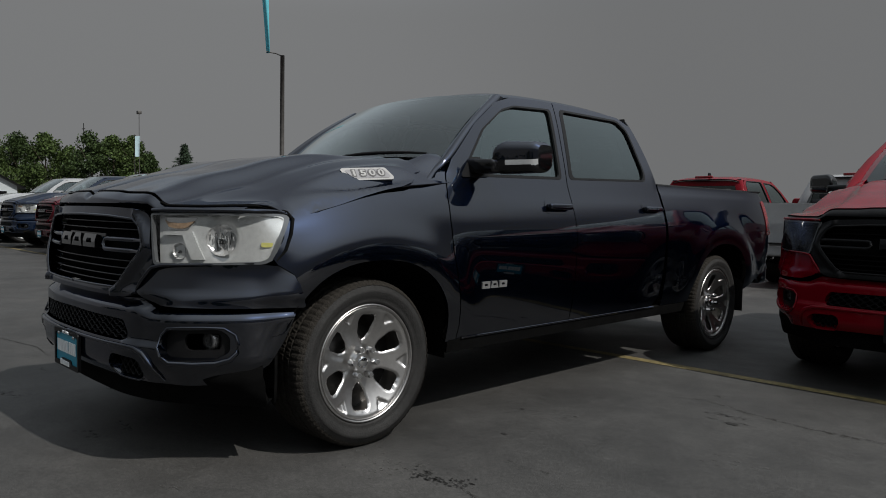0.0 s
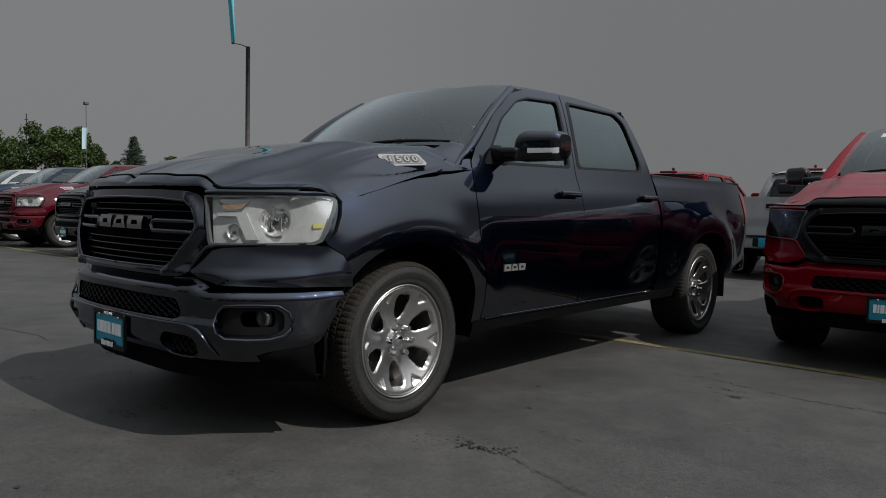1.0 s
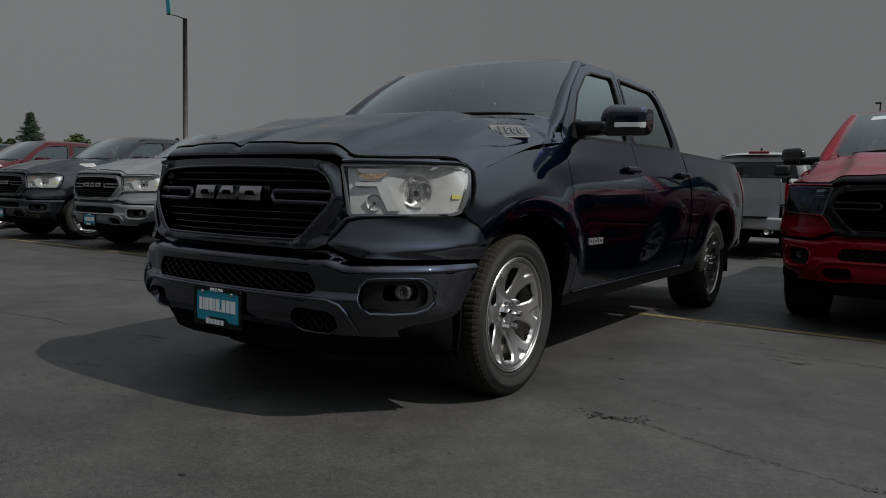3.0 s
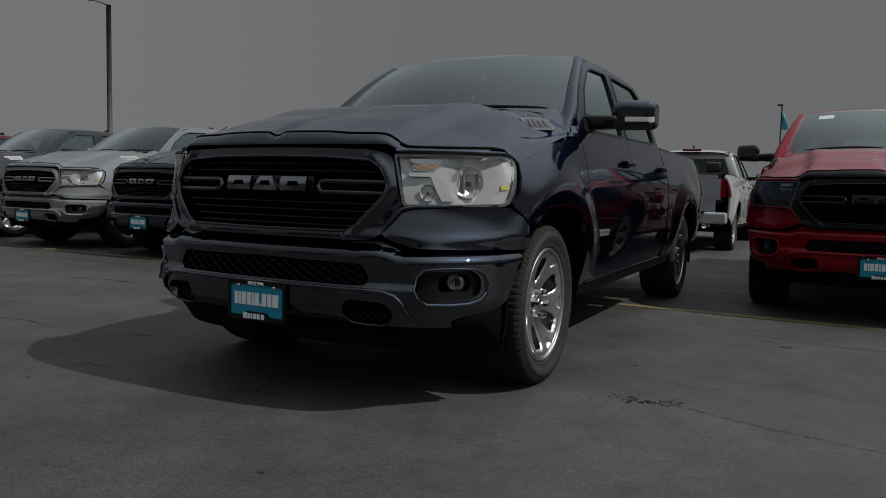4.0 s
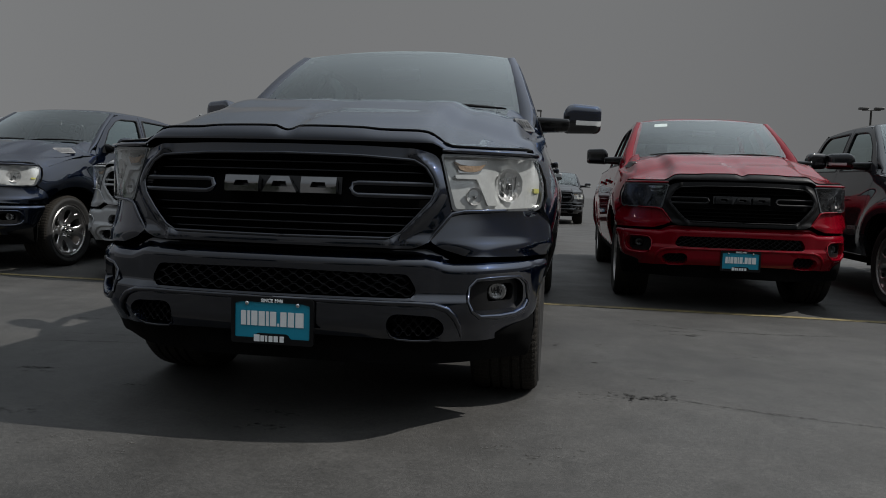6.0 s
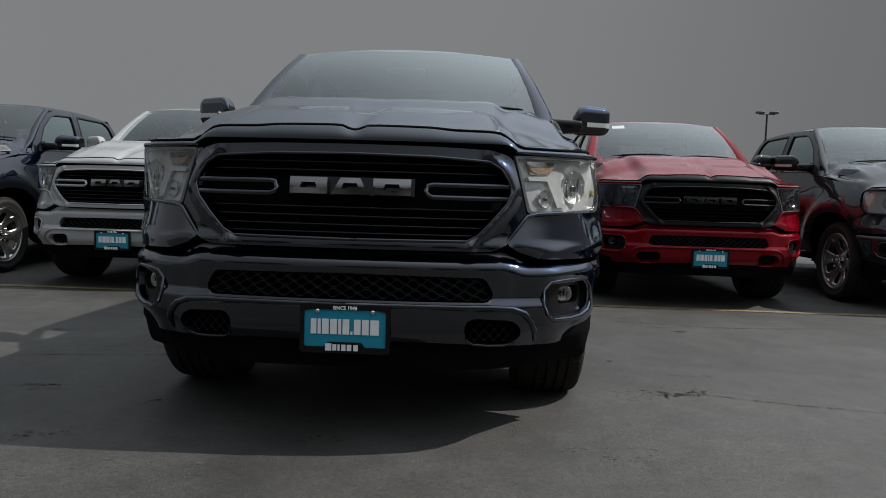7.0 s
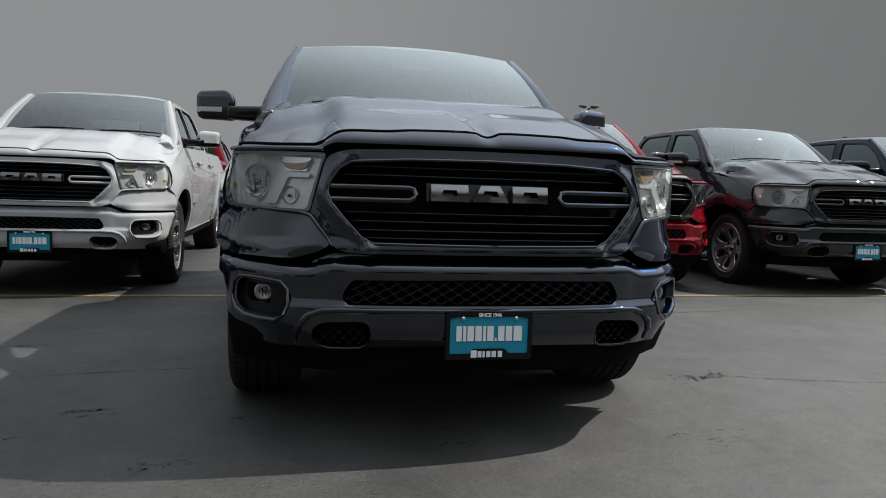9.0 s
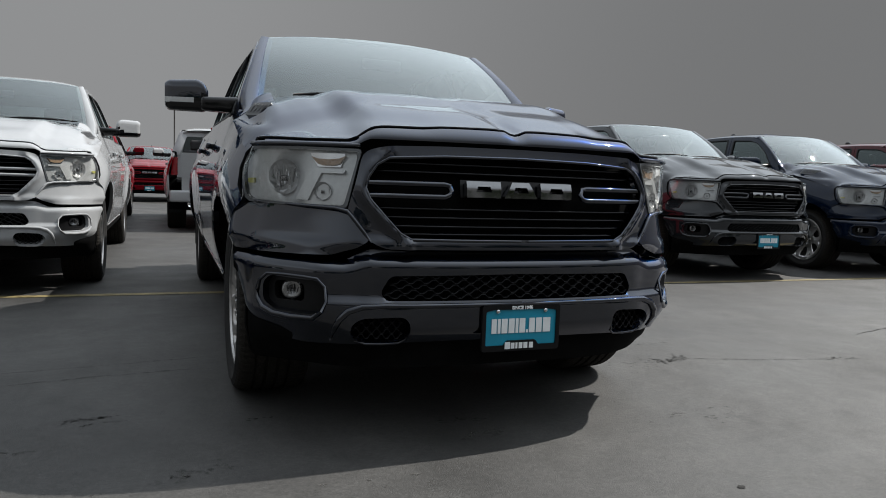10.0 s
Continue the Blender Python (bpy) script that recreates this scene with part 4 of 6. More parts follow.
        # fender
        top = [(y, float(top_line(y)) - 0.052 - 0.033 * float(step01(-0.42, -0.30, y)) + 0.06 * float(step01(0.2, 0.48, y))) for y in np.linspace(0.46, -0.452, 16)]
        fen = [(0.578, 0.44), (0.576, 0.52), (0.53, 0.72), (0.494, 0.92), (0.490, 1.08), (0.500, 1.20), (0.526, 1.30), (0.545, 1.335), (0.50, 1.330)] + top + [(-0.462, 1.085), (-0.482, 1.0), (-0.538, 0.915), (-0.520, 0.890), (-0.450, 0.845), (-0.432, 0.80)] + [p for p in reversed(arch_between(0.507, -0.425, 0.0))] + [(0.502, 0.44)]
        S("fender", fen, PAINT, "front fender with wheel arch", 0.028, 0.03)
        P("fender_flange", sheet("fender_flange", [(0.72, 0.26), (0.95, 0.20), (0.945, 0.35), (0.925, 0.62), (0.74, 0.62)], lambda x, y, s=s: (s * x, y, hood_z(x, y) - 0.006 + 0.045 * step01(0.40, 0.58, y) * step01(0.92, 0.80, x)), 0.02, 0.006, flip=s < 0), PAINT)
        # doors
        fd = [(0.584, 0.452), (1.598, 0.452), (1.600, 0.9), (1.598, 1.30), (1.70, 1.846), (1.50, 1.842), (1.27, 1.828), (1.10, 1.778), (0.86, 1.625), (0.60, 1.405), (0.535, 1.30), (0.508, 1.20), (0.498, 1.08), (0.502, 0.92), (0.538, 0.72), (0.582, 0.52)]
        door = S("front_door", fd, PAINT, "front door with window frame", 0.032, 0.03, [cab_window(True)])
        rd = [(1.606, 0.452), (2.62, 0.452), (2.70, 0.53), (2.722, 0.8), (2.738, 1.35), (2.70, 1.54), (2.61, 1.765), (2.47, 1.825), (2.10, 1.845), (1.708, 1.847), (1.606, 1.30)]
        rear = S("rear_door", rd, PAINT, "rear door with window frame", 0.032, 0.03, [cab_window(False)])
        for dr, win, mat in ((door, cab_window(True), SIDE_GLASS), (rear, cab_window(False), REAR_GLASS)):
            g = part("window", sheet("window", scaled(win, 1.03), lambda y, z, s=s: (s * (side_x(y, z) - 0.014), y, z), 0.09, 0.004, flip=s < 0), mat, dr, "clear side window" if mat is SIDE_GLASS else "dark tinted side window")
            g.visible_shadow = False
            ring = scaled(win, 1.035)
            part("window_seal", sheet("window_seal", ring, lambda y, z, s=s: (s * (side_x(y, z) + 0.002), y, z), 0.06, 0.012, [scaled(win, 0.972)], flip=s < 0), PLASTIC, dr)
        for dr, hy in ((door, 1.44), (rear, 2.56)):
            hz = 1.165
            hxx = float(side_x(hy, hz))
            part("handle_recess", sheet("handle_recess", rounded([(hy - 0.125, hz - 0.045), (hy + 0.125, hz - 0.045), (hy + 0.125, hz + 0.04), (hy - 0.125, hz + 0.04)], 0.03), lambda y, z, s=s, hy=hy, hz=hz: (s * (side_x(y, z) + 0.002), y, z), 0.02, 0.004, flip=s < 0), PAINT, dr)
            part("handle", box("handle", 0.030, 0.225, 0.036, 0.012, 3, taper=lambda c: setattr(c, "x", c.x - 0.25 * abs(c.y) ** 2)), PAINT, dr, "body-coloured door handle", pose(s * (hxx + 0.030), hy, hz, 0, -10 * s, 0))
            for k in (-0.09, 0.09):
                part("handle_mount", box("handle_mount", 0.04, 0.03, 0.026, 0.008), PLASTIC, dr, "", pose(s * (hxx + 0.012), hy + k, hz))
        # door emblem
        emblem(door, 0.205, 0.038, lambda u, v, s=s: (s * (side_x(0.835 + s * u, v + 0.728) + 0.006), 0.835 + s * u, v + 0.728), 0.008, SIDE_EMBLEM)
        # rocker, bed side
        S("rocker", [(0.53, 0.375), (3.14, 0.375), (3.15, 0.446), (0.52, 0.446)], UNDER, "black lower sill", 0.06, 0.03)
        P("sill_edge", tube("sill_edge", [(s * (float(side_x(y, 0.452)) - 0.001), y, 0.449) for y in np.linspace(0.62, 2.66, 12)], 0.007, 8), PAINT, "rounded lower edge of the doors")
        bed = [(2.762, 0.452), (3.17, 0.452)] + [p for p in arch_between(AXLE + 0.507, AXLE - 0.507, AXLE)][::-1] + [(4.18, 0.47), (4.45, 0.56), (4.66, 0.62), (4.70, 0.80), (4.70, 1.30), (4.66, 1.338), (4.0, 1.345), (2.762, 1.338)]
        bs = S("bed_side", bed, PAINT, "cargo bed side with wheel arch", 0.034, 0.03)
        part("bed_rail", grid_mesh("bed_rail", [[(s * (float(side_x(y, 1.335)) - 0.005), y, 1.336), (s * 0.905, y, 1.353), (s * 0.85, y, 1.352), (s * 0.83, y, 1.33), (s * 0.83, y, 0.9)] for y in np.linspace(2.766, 4.69, 14)], flip=s < 0), PLASTIC, bs, "black bed rail cap")
        # wheel wells
        for c in (0.0, AXLE):
            rows = []
            for t in np.linspace(-0.06, math.pi + 0.06, 22):
                ct, st = (math.copysign(abs(q) ** (2 / 2.35), q) for q in (math.cos(t), math.sin(t)))
                y0, z0 = c + 0.512 * ct, HUB + 0.502 * st
                rows.append([(s * (1.004 if z0 > 0.6 else 0.95), y0, z0), (s * 0.80, c + 0.525 * ct, HUB + 0.515 * st), (s * 0.55, c + 0.525 * ct, HUB + 0.515 * st), (s * 0.54, c, HUB + 0.1)])
            P("wheel_well", grid_mesh("wheel_well", rows, flip=s > 0), UNDER, "black wheel well liner")
        wheel_parts(root, s, FRONT_AXLE)
        wheel_parts(root, s, AXLE)
        P("mud_flap", box("mud_flap", 0.24, 0.012, 0.30, 0.004, at=(s * 0.86, AXLE + 0.50, 0.44)), PLASTIC, "black mud flap")

        # mirror: a boxy housing split into cap, lamp band and dark base
        arm = P("mirror", box("mirror_arm", 0.21, 0.12, 0.088, 0.022, 3, at=(s * 0.975, 0.775, 1.372), taper=lambda c, s=s: setattr(c, "z", c.z * (0.8 if c.x * s > 0 else 1.0))), GLOSS_BLACK, "door mirror with body-coloured cap")
        verts, quads = [], []
        n_t, n_a = 19, 84
        for k in range(n_t):
            t = k / (n_t - 1)
            x = 1.040 + 0.222 * t
            e = (1 - max(0.0, (t - 0.86) / 0.14) ** 2 * 0.22) * (1 - max(0.0, (0.10 - t) / 0.10) ** 2 * 0.25)
            lo, hi = 1.318 + 0.022 * t + 0.012 * (1 - t), 1.508 - 0.006 * t - 0.045 * max(0.0, 1 - t / 0.3) ** 2
            for q in range(n_a):
                b = 2 * math.pi * (q + 0.5) / n_a
                cu, su = math.cos(b), math.sin(b)
                verts.append((s * x, 0.815 + 0.115 * t + 0.080 * e * math.copysign(abs(cu) ** 0.55, cu), (lo + hi) / 2 + (hi - lo) / 2 * e * math.copysign(abs(su) ** 0.5, su)))
        for k in range(n_t - 1):
            for q in range(n_a):
                quads.append((k * n_a + q, k * n_a + (q + 1) % n_a, (k + 1) * n_a + (q + 1) % n_a, (k + 1) * n_a + q))
        quads.append(tuple((n_t - 1) * n_a + q for q in range(n_a)))
        quads.append(tuple(reversed(range(n_a))))
        if s < 0:
            quads = [tuple(reversed(f4)) for f4 in quads]
        split = {"mirror_cap": [], "mirror_lamp": [], "mirror_base": []}
        for f4 in quads:
            zc = sum(verts[i][2] for i in f4) / len(f4)
            xc = abs(sum(verts[i][0] for i in f4) / len(f4))
            yc = sum(verts[i][1] for i in f4) / len(f4) - 0.815 - 0.115 * (xc - 1.04) / 0.222
            edge_z = 1.418 - 0.010 * (xc - 1.04) / 0.222
            if zc > edge_z and len(f4) == 4:
                split["mirror_cap"].append(f4)
            elif zc > 1.378 and xc > 1.11 and yc < 0.06 and len(f4) == 4:
                split["mirror_lamp"].append(f4)
            else:
                split["mirror_base"].append(f4)
        for nm, mat_m, lab in (("mirror_cap", PAINT, "body-coloured mirror cap"), ("mirror_lamp", REFLECTOR, "pale turn signal strip"), ("mirror_base", GLOSS_BLACK, "")):
            used = sorted({i for f4 in split[nm] for i in f4})
            remap = {o: i for i, o in enumerate(used)}
            P(nm, mesh_of(nm, [verts[i] for i in used], [tuple(remap[i] for i in f4) for f4 in split[nm]]), mat_m, lab, arm)
        sail = [(0.64, 1.312), (0.86, 1.318), (0.83, 1.43), (0.745, 1.425)]
        P("mirror_foot", sheet("mirror_foot", rounded(sail, 0.015), lambda y, z, s=s: (s * (side_x(y, z) + 0.006), y, z), 0.05, 0.02, flip=s < 0), PLASTIC, "black mirror foot", arm)

        # A pillar
        rows = []
        for k in range(-5, 13):
            t = k / 12
            bx, by, bz = 0.80 - 0.128 * t, 0.592 + 0.573 * t, 1.396 + 0.440 * t + 0.022 * math.sin(math.pi * max(t, 0))
            ey, ez = 0.545 + 0.66 * t, 1.36 + 0.455 * t + 0.035 * math.sin(math.pi * max(t, 0))
            ex = float(side_x(ey + 0.003, ez))
            mid = (0.55 * ex + 0.45 * bx + 0.008, 0.5 * ey + 0.5 * by - 0.020, 0.5 * (ez + bz) + 0.014)
            rows.append([(s * (bx - 0.03), by + 0.012, bz - 0.008), (s * bx, by - 0.004, bz), (s * mid[0], mid[1], mid[2]), (s * (ex - 0.002), ey, ez), (s * (ex - 0.05), ey + 0.03, ez - 0.005)])
        P("a_pillar", grid_mesh("a_pillar", rows, flip=s > 0), PAINT, "windscreen pillar")
        # hood badge on the hood's steep edge
        c0 = Vector((0.853, 0.068, 1.299))
        au, av = Vector((0.048, 0.227, 0.0145)).normalized(), Vector((-0.036, 0.0, 0.058)).normalized()
        an = au.cross(av).normalized()
        an = an if an.x > 0 else -an

        def badge(u, v, up=0.0, s=s):
            q = [c0[k] + au[k] * u + av[k] * v + an[k] * up for k in range(3)]
            return s * q[0], q[1], q[2]
        shape = rounded([(-0.105, -0.035), (0.118, -0.035), (0.128, -0.022), (0.095, 0.035), (-0.138, 0.035), (-0.152, 0.024)], 0.010)
        pl = P("hood_badge", sheet("hood_badge", shape, lambda u, v: badge(u, v, 0.006), 0.03, 0.016, flip=s < 0), BADGE, "silver badge with dark numerals")
        P("badge_field", sheet("badge_field", [(u * 0.86, v * 0.70) for u, v in shape], lambda u, v: badge(u, v, 0.0075), 0.03, 0.003, flip=s < 0), BADGE_FIELD, "", pl)
        for d, digit in enumerate("1500"):
            for nm, mat_n, bold, up in (("numeral", LETTER_DARK, 0.0058, 0.009), ("numeral_face", BADGE, 0.0014, 0.0105)):
                num = text_mesh(nm, digit, 0.047, 0.0005, bold)
                for v in num.vertices:
                    q = badge((v.co.x * 1.45 + (d - 1.5) * 0.049) * s - 0.012, v.co.y + 0.002, up + v.co.z)
                    v.co = Vector(q)
                P(nm, num, mat_n, "dark numeral" if nm == "numeral" else "silver numeral face", pl)

        # tail lamp
        P("tail_lamp", sheet("tail_lamp", rounded([(4.625, 0.955), (4.718, 0.955), (4.718, 1.265), (4.64, 1.265)], 0.02), lambda y, z, s=s: (s * (side_x(y, z) + 0.006), y, z), 0.03, 0.03, flip=s < 0), RED_LENS, "red tail lamp")
        P("tail_lamp_back", sheet("tail_lamp_back", rounded([(0.825, 0.955), (0.925, 0.955), (0.905, 1.255), (0.825, 1.255)], 0.02), lambda x, z, s=s: (s * x, 4.728 - 0.06 * ((x - 0.765) / 0.16) ** 2, z), 0.03, 0.03, flip=s > 0), RED_LENS, "red tail lamp")
        P("exhaust_tip", tube("exhaust_tip", [(s * 0.62, 4.6, 0.47), (s * 0.62, 4.90, 0.47)], 0.045, 16), CHROME, "round exhaust tip")

    # windscreen, roof, rear of the cab
    def screen(u, v):
        bx, by, bz = 0.80 * u, 0.43 + 0.165 * u * u, 1.402 - 0.006 * u * u
        tx, ty, tz = 0.672 * u, 1.095 + 0.075 * u * u, 1.866 - 0.030 * u * u
        b = 0.022 * np.sin(np.clip(v, 0, 1) * math.pi)
        return bx + (tx - bx) * v, by + (ty - by) * v - b * 0.6, bz + (tz - bz) * v + b
    ws = P("windscreen", sheet("windscreen", [(-1, -0.02), (1, -0.02), (1, 1.0), (-1, 1.0)], screen, 0.1, 0.006), GLASS, "clear windscreen")
    ws.visible_shadow = False
    P("screen_band", sheet("screen_band", [(-1, 0.993), (1, 0.993), (1, 1.0), (-1, 1.0)], lambda u, v: tuple(q - d for q, d in zip(screen(u, v), (0, -0.005, 0.004))), 0.1, 0.002), GLOSS_BLACK, "", ws)
    part("sticker", sheet("sticker", [(-0.76, 0.83), (-0.56, 0.83), (-0.56, 0.93), (-0.76, 0.93)], lambda u, v: tuple(q - d for q, d in zip(screen(u, v), (0, -0.012, 0.010))), 0.1, 0.001), STICKER, ws, "white price sheet")

    def roof(x, y):
        k = np.clip(np.abs(x) / 0.712, 0, 1)
        return x, y, rail_z(y) - 0.014 + 0.075 * (1 - k ** 3.2) ** 0.62 - 0.014 * step01(1.30, 1.08, y)
    ro = [(-0.70, 1.20), (-0.662, 1.168), (-0.33, 1.105), (0, 1.088), (0.33, 1.105), (0.662, 1.168), (0.70, 1.20), (0.708, 1.5), (0.708, 2.1), (0.706, 2.5), (0.69, 2.65), (0, 2.69), (-0.69, 2.65), (-0.706, 2.5), (-0.708, 2.1), (-0.708, 1.5)]
    P("roof", sheet("roof", ro, roof, 0.03, 0.002), PAINT, "painted cab roof")
    back = lambda u, v: (u * (1 - 0.17 * v) , 2.765 - 0.10 * v - 0.02 * np.cos(u * 1.4), 1.0 + 0.80 * v + 0 * u)
    P("cab_back", sheet("cab_back", rounded([(-0.93, -0.2), (0.93, -0.2), (0.90, 0.40), (0.84, 0.965), (0.5, 1.03), (-0.5, 1.03), (-0.84, 0.965), (-0.90, 0.40)], 0.05), back, 0.06, 0.03, [rounded([(-0.78, 0.42), (0.78, 0.42), (0.74, 0.88), (-0.74, 0.88)], 0.05)], flip=True), PAINT, "cab rear wall")
    rg = P("rear_window", sheet("rear_window", rounded([(-0.80, 0.40), (0.80, 0.40), (0.76, 0.90), (-0.76, 0.90)], 0.05), lambda u, v: tuple(q - d for q, d in zip(back(u, v), (0, 0.012, 0))), 0.1, 0.005, flip=True), REAR_GLASS, "dark rear window")
    rg.visible_shadow = False
    lining = [(x * 0.985, 1.13 + (y - 1.088) * 0.985) for x, y in ro]
    P("headliner", sheet("headliner", lining, lambda x, y: tuple(q - d for q, d in zip(roof(x, y), (0, 0, 0.022))), 0.06, 0.004), LINER, "grey cloth headliner")
    P("rear_lining", sheet("rear_lining", [(-0.93, -0.2), (0.93, -0.2), (0.90, 0.40), (0.86, 1.04), (-0.86, 1.04), (-0.90, 0.40)], lambda u, v: tuple(q - d for q, d in zip(back(u, v), (0, 0.045, 0))), 0.08, 0.006, [rounded([(-0.78, 0.42), (0.78, 0.42), (0.74, 0.88), (-0.74, 0.88)], 0.05)], flip=True), LINER, "grey lining of the cab's rear wall")
    for s in (1, -1):
        rows = []
        for k in range(11):
            t = k / 10
            z = 1.34 + 0.47 * t
            ya = 2.735 - 0.15 * t ** 1.5
            xa = float(side_x(min(ya, 2.69), z))
            rows.append([(s * (xa - 0.004), ya, z), (s * (xa - 0.012), ya + 0.03, z), (s * (xa - 0.05), ya + 0.05, z), (s * (xa - 0.16), ya + 0.04, z)])
        P("c_pillar", grid_mesh("c_pillar", rows, flip=s < 0), PAINT, "rear cab pillar")
    P("brake_lamp", box("brake_lamp", 0.36, 0.05, 0.05, 0.012, at=(0, 2.69, 1.875)), RED_LENS, "red high brake lamp")
    P("antenna", box("antenna", 0.03, 0.13, 0.06, 0.012, at=(0, 2.45, 1.945), taper=lambda c: setattr(c, "y", c.y * (0.5 if c.z > 0 else 1) + (0.02 if c.z > 0 else 0))), GLOSS_BLACK, "shark-fin roof antenna")

    # tail
    gate = P("tailgate", sheet("tailgate", rounded([(-0.755, 0.70), (0.755, 0.70), (0.755, 1.335), (-0.755, 1.335)], 0.02), lambda x, z: (x, 4.735 - 0.02 * (x / 0.75) ** 2 + 0.012 * np.exp(-((z - 1.31) / 0.03) ** 2) - 0.015 * step01(0.95, 0.90, z), z), 0.05, 0.05, flip=True), PAINT, "painted tailgate")
    part("gate_handle", box("gate_handle", 0.24, 0.02, 0.07, 0.01, at=(0, 4.745, 1.19)), PLASTIC, gate)
    part("gate_emblem", lathe("gate_emblem", [(0.0, 0.012), (0.05, 0.010), (0.065, 0.0)], 6, axis="y", flip=True), CHROME, gate, "plain chrome emblem", pose(0, 4.745, 1.06))
    rb = P("rear_bumper", box("rear_bumper", 1.90, 0.20, 0.20, 0.045, 3, at=(0, 4.80, 0.60), taper=lambda c: setattr(c, "y", c.y - 0.10 * c.x ** 2)), PAINT, "painted rear bumper")
    part("bumper_step", box("bumper_step", 1.2, 0.14, 0.02, 0.006, at=(0, 4.80, 0.705)), PLASTIC, rb)
    part("plate_recess", box("plate_recess", 0.50, 0.03, 0.15, 0.02, at=(0, 4.895, 0.61)), PLASTIC, rb)
    part("rear_plate", box("rear_plate", 0.31, 0.01, 0.15, 0.004, at=(0, 4.917, 0.60)), PLATE_BLUE, rb, "blue dealer plate")

    # underneath and inside
    P("floor_pan", box("floor_pan", 1.60, 3.9, 0.10, 0.02, at=(0, 2.55, 0.50)), UNDER, "dark underbody")
    P("front_frame", box("front_frame", 0.96, 1.5, 0.14, 0.02, at=(0, -0.10, 0.46)), UNDER, "dark front chassis frame")
    P("engine_bay", box("engine_bay", 1.05, 1.15, 0.62, 0.02, at=(0, -0.18, 0.80)), UNDER, "dark engine bay")
    P("bed_floor", box("bed_floor", 1.66, 1.93, 0.05, 0.0, at=(0, 3.72, 0.86)), PLASTIC, "black bed liner floor")
    P("axle", tube("axle", [(-0.7, AXLE, 0.37), (0.7, AXLE, 0.37)], 0.055, 12), UNDER)
    P("hitch", box("hitch", 0.12, 0.30, 0.10, 0.02, at=(0, 4.72, 0.45)), UNDER)
    P("cabin_tub", box("cabin_tub", 1.76, 2.1, 0.06, 0.0, at=(0, 1.66, 0.56)), DASH)
    dash = P("dashboard", grid_mesh("dashboard", [[(x, 0.48 + 0.10 * abs(x) ** 2, 1.30), (x, 0.75, 1.355 - 0.02 * abs(x)), (x, 0.98, 1.335), (x, 1.04, 1.27), (x, 1.03, 1.05), (x, 0.9, 0.8)] for x in np.linspace(-0.84, 0.84, 15)], flip=False), DASH, "black dashboard")
    part("steering_wheel", grid_mesh("steering_wheel", [[Vector((0.40 + (0.18 + 0.016 * math.cos(b)) * math.cos(a), 1.12 + 0.016 * math.sin(b) + 0.35 * 0.18 * math.sin(a), 1.20 + (0.18 + 0.016 * math.cos(b)) * math.sin(a))) for b in np.linspace(0, 2 * math.pi, 9)[:-1]] for a in np.linspace(0, 2 * math.pi, 33)[:-1]], close_u=True, close_v=True), DASH, dash, "steering wheel")
    for x, y, wide in ((0.40, 1.42, 0.50), (-0.40, 1.42, 0.50), (0.42, 2.30, 0.58), (-0.42, 2.30, 0.58)):
        seat = P("seat", box("seat", wide, 0.50, 0.18, 0.06, 3, at=(x, y, 0.82)), SEAT, "dark cloth seat")
        part("backrest", box("backrest", wide * 0.94, 0.15, 0.62, 0.06, 3, at=(0, 0, 0)), SEAT, seat, "", pose(x, y + 0.30, 1.15, -12, 0, 0))
        part("headrest", box("headrest", 0.27, 0.10, 0.19, 0.045, 3), SEAT, seat, "", pose(x, y + 0.385, 1.545, -8, 0, 0))
    P("inner_mirror", box("inner_mirror", 0.25, 0.03, 0.07, 0.015, at=(0, 0.98, 1.70)), GLOSS_BLACK)
    # wipers
    for x0, x1 in ((-0.62, 0.02), (0.08, 0.72)):
        pts = []
        for k in range(7):
            t = k / 6
            q = screen(np.array((x0 + (x1 - x0) * t) / 0.80), np.array(0.03 + 0.035 * math.sin(t * 2.4)))
            pts.append((float(q[0]), float(q[1]) - 0.012, float(q[2]) + 0.018))
        P("wiper", tube("wiper", pts, 0.009, 6, [0.006, 0.009, 0.011, 0.011, 0.010, 0.008, 0.005]), PLASTIC, "black windscreen wiper")
    return root


def recolour(root, mat, swap=()):
    """Give one truck its own paint, leaving the shared meshes alone."""
    table = {PAINT: mat, **dict(swap)}
    for ob in root.children_recursive:
        for slot in ob.material_slots:
            if slot.material in table:
                new_mat = table[slot.material]
                slot.link = "OBJECT"
                slot.material = new_mat


truck = build_truck("dark navy blue crew-cab pickup truck parked forward of the row")
front_plate = plate_assembly("front_plate", "blue dealer plate in a black frame on a front bumper")
PLATE_AT = pose(0, -1.034, 0.452)
front_plate.matrix_basis = PLATE_AT


def drop_sheet(root):
    """Only one truck keeps the price sheet behind its windscreen."""
    for ob in [o for o in root.children_recursive if o.name.startswith("sticker")]:
        bpy.data.objects.remove(ob)


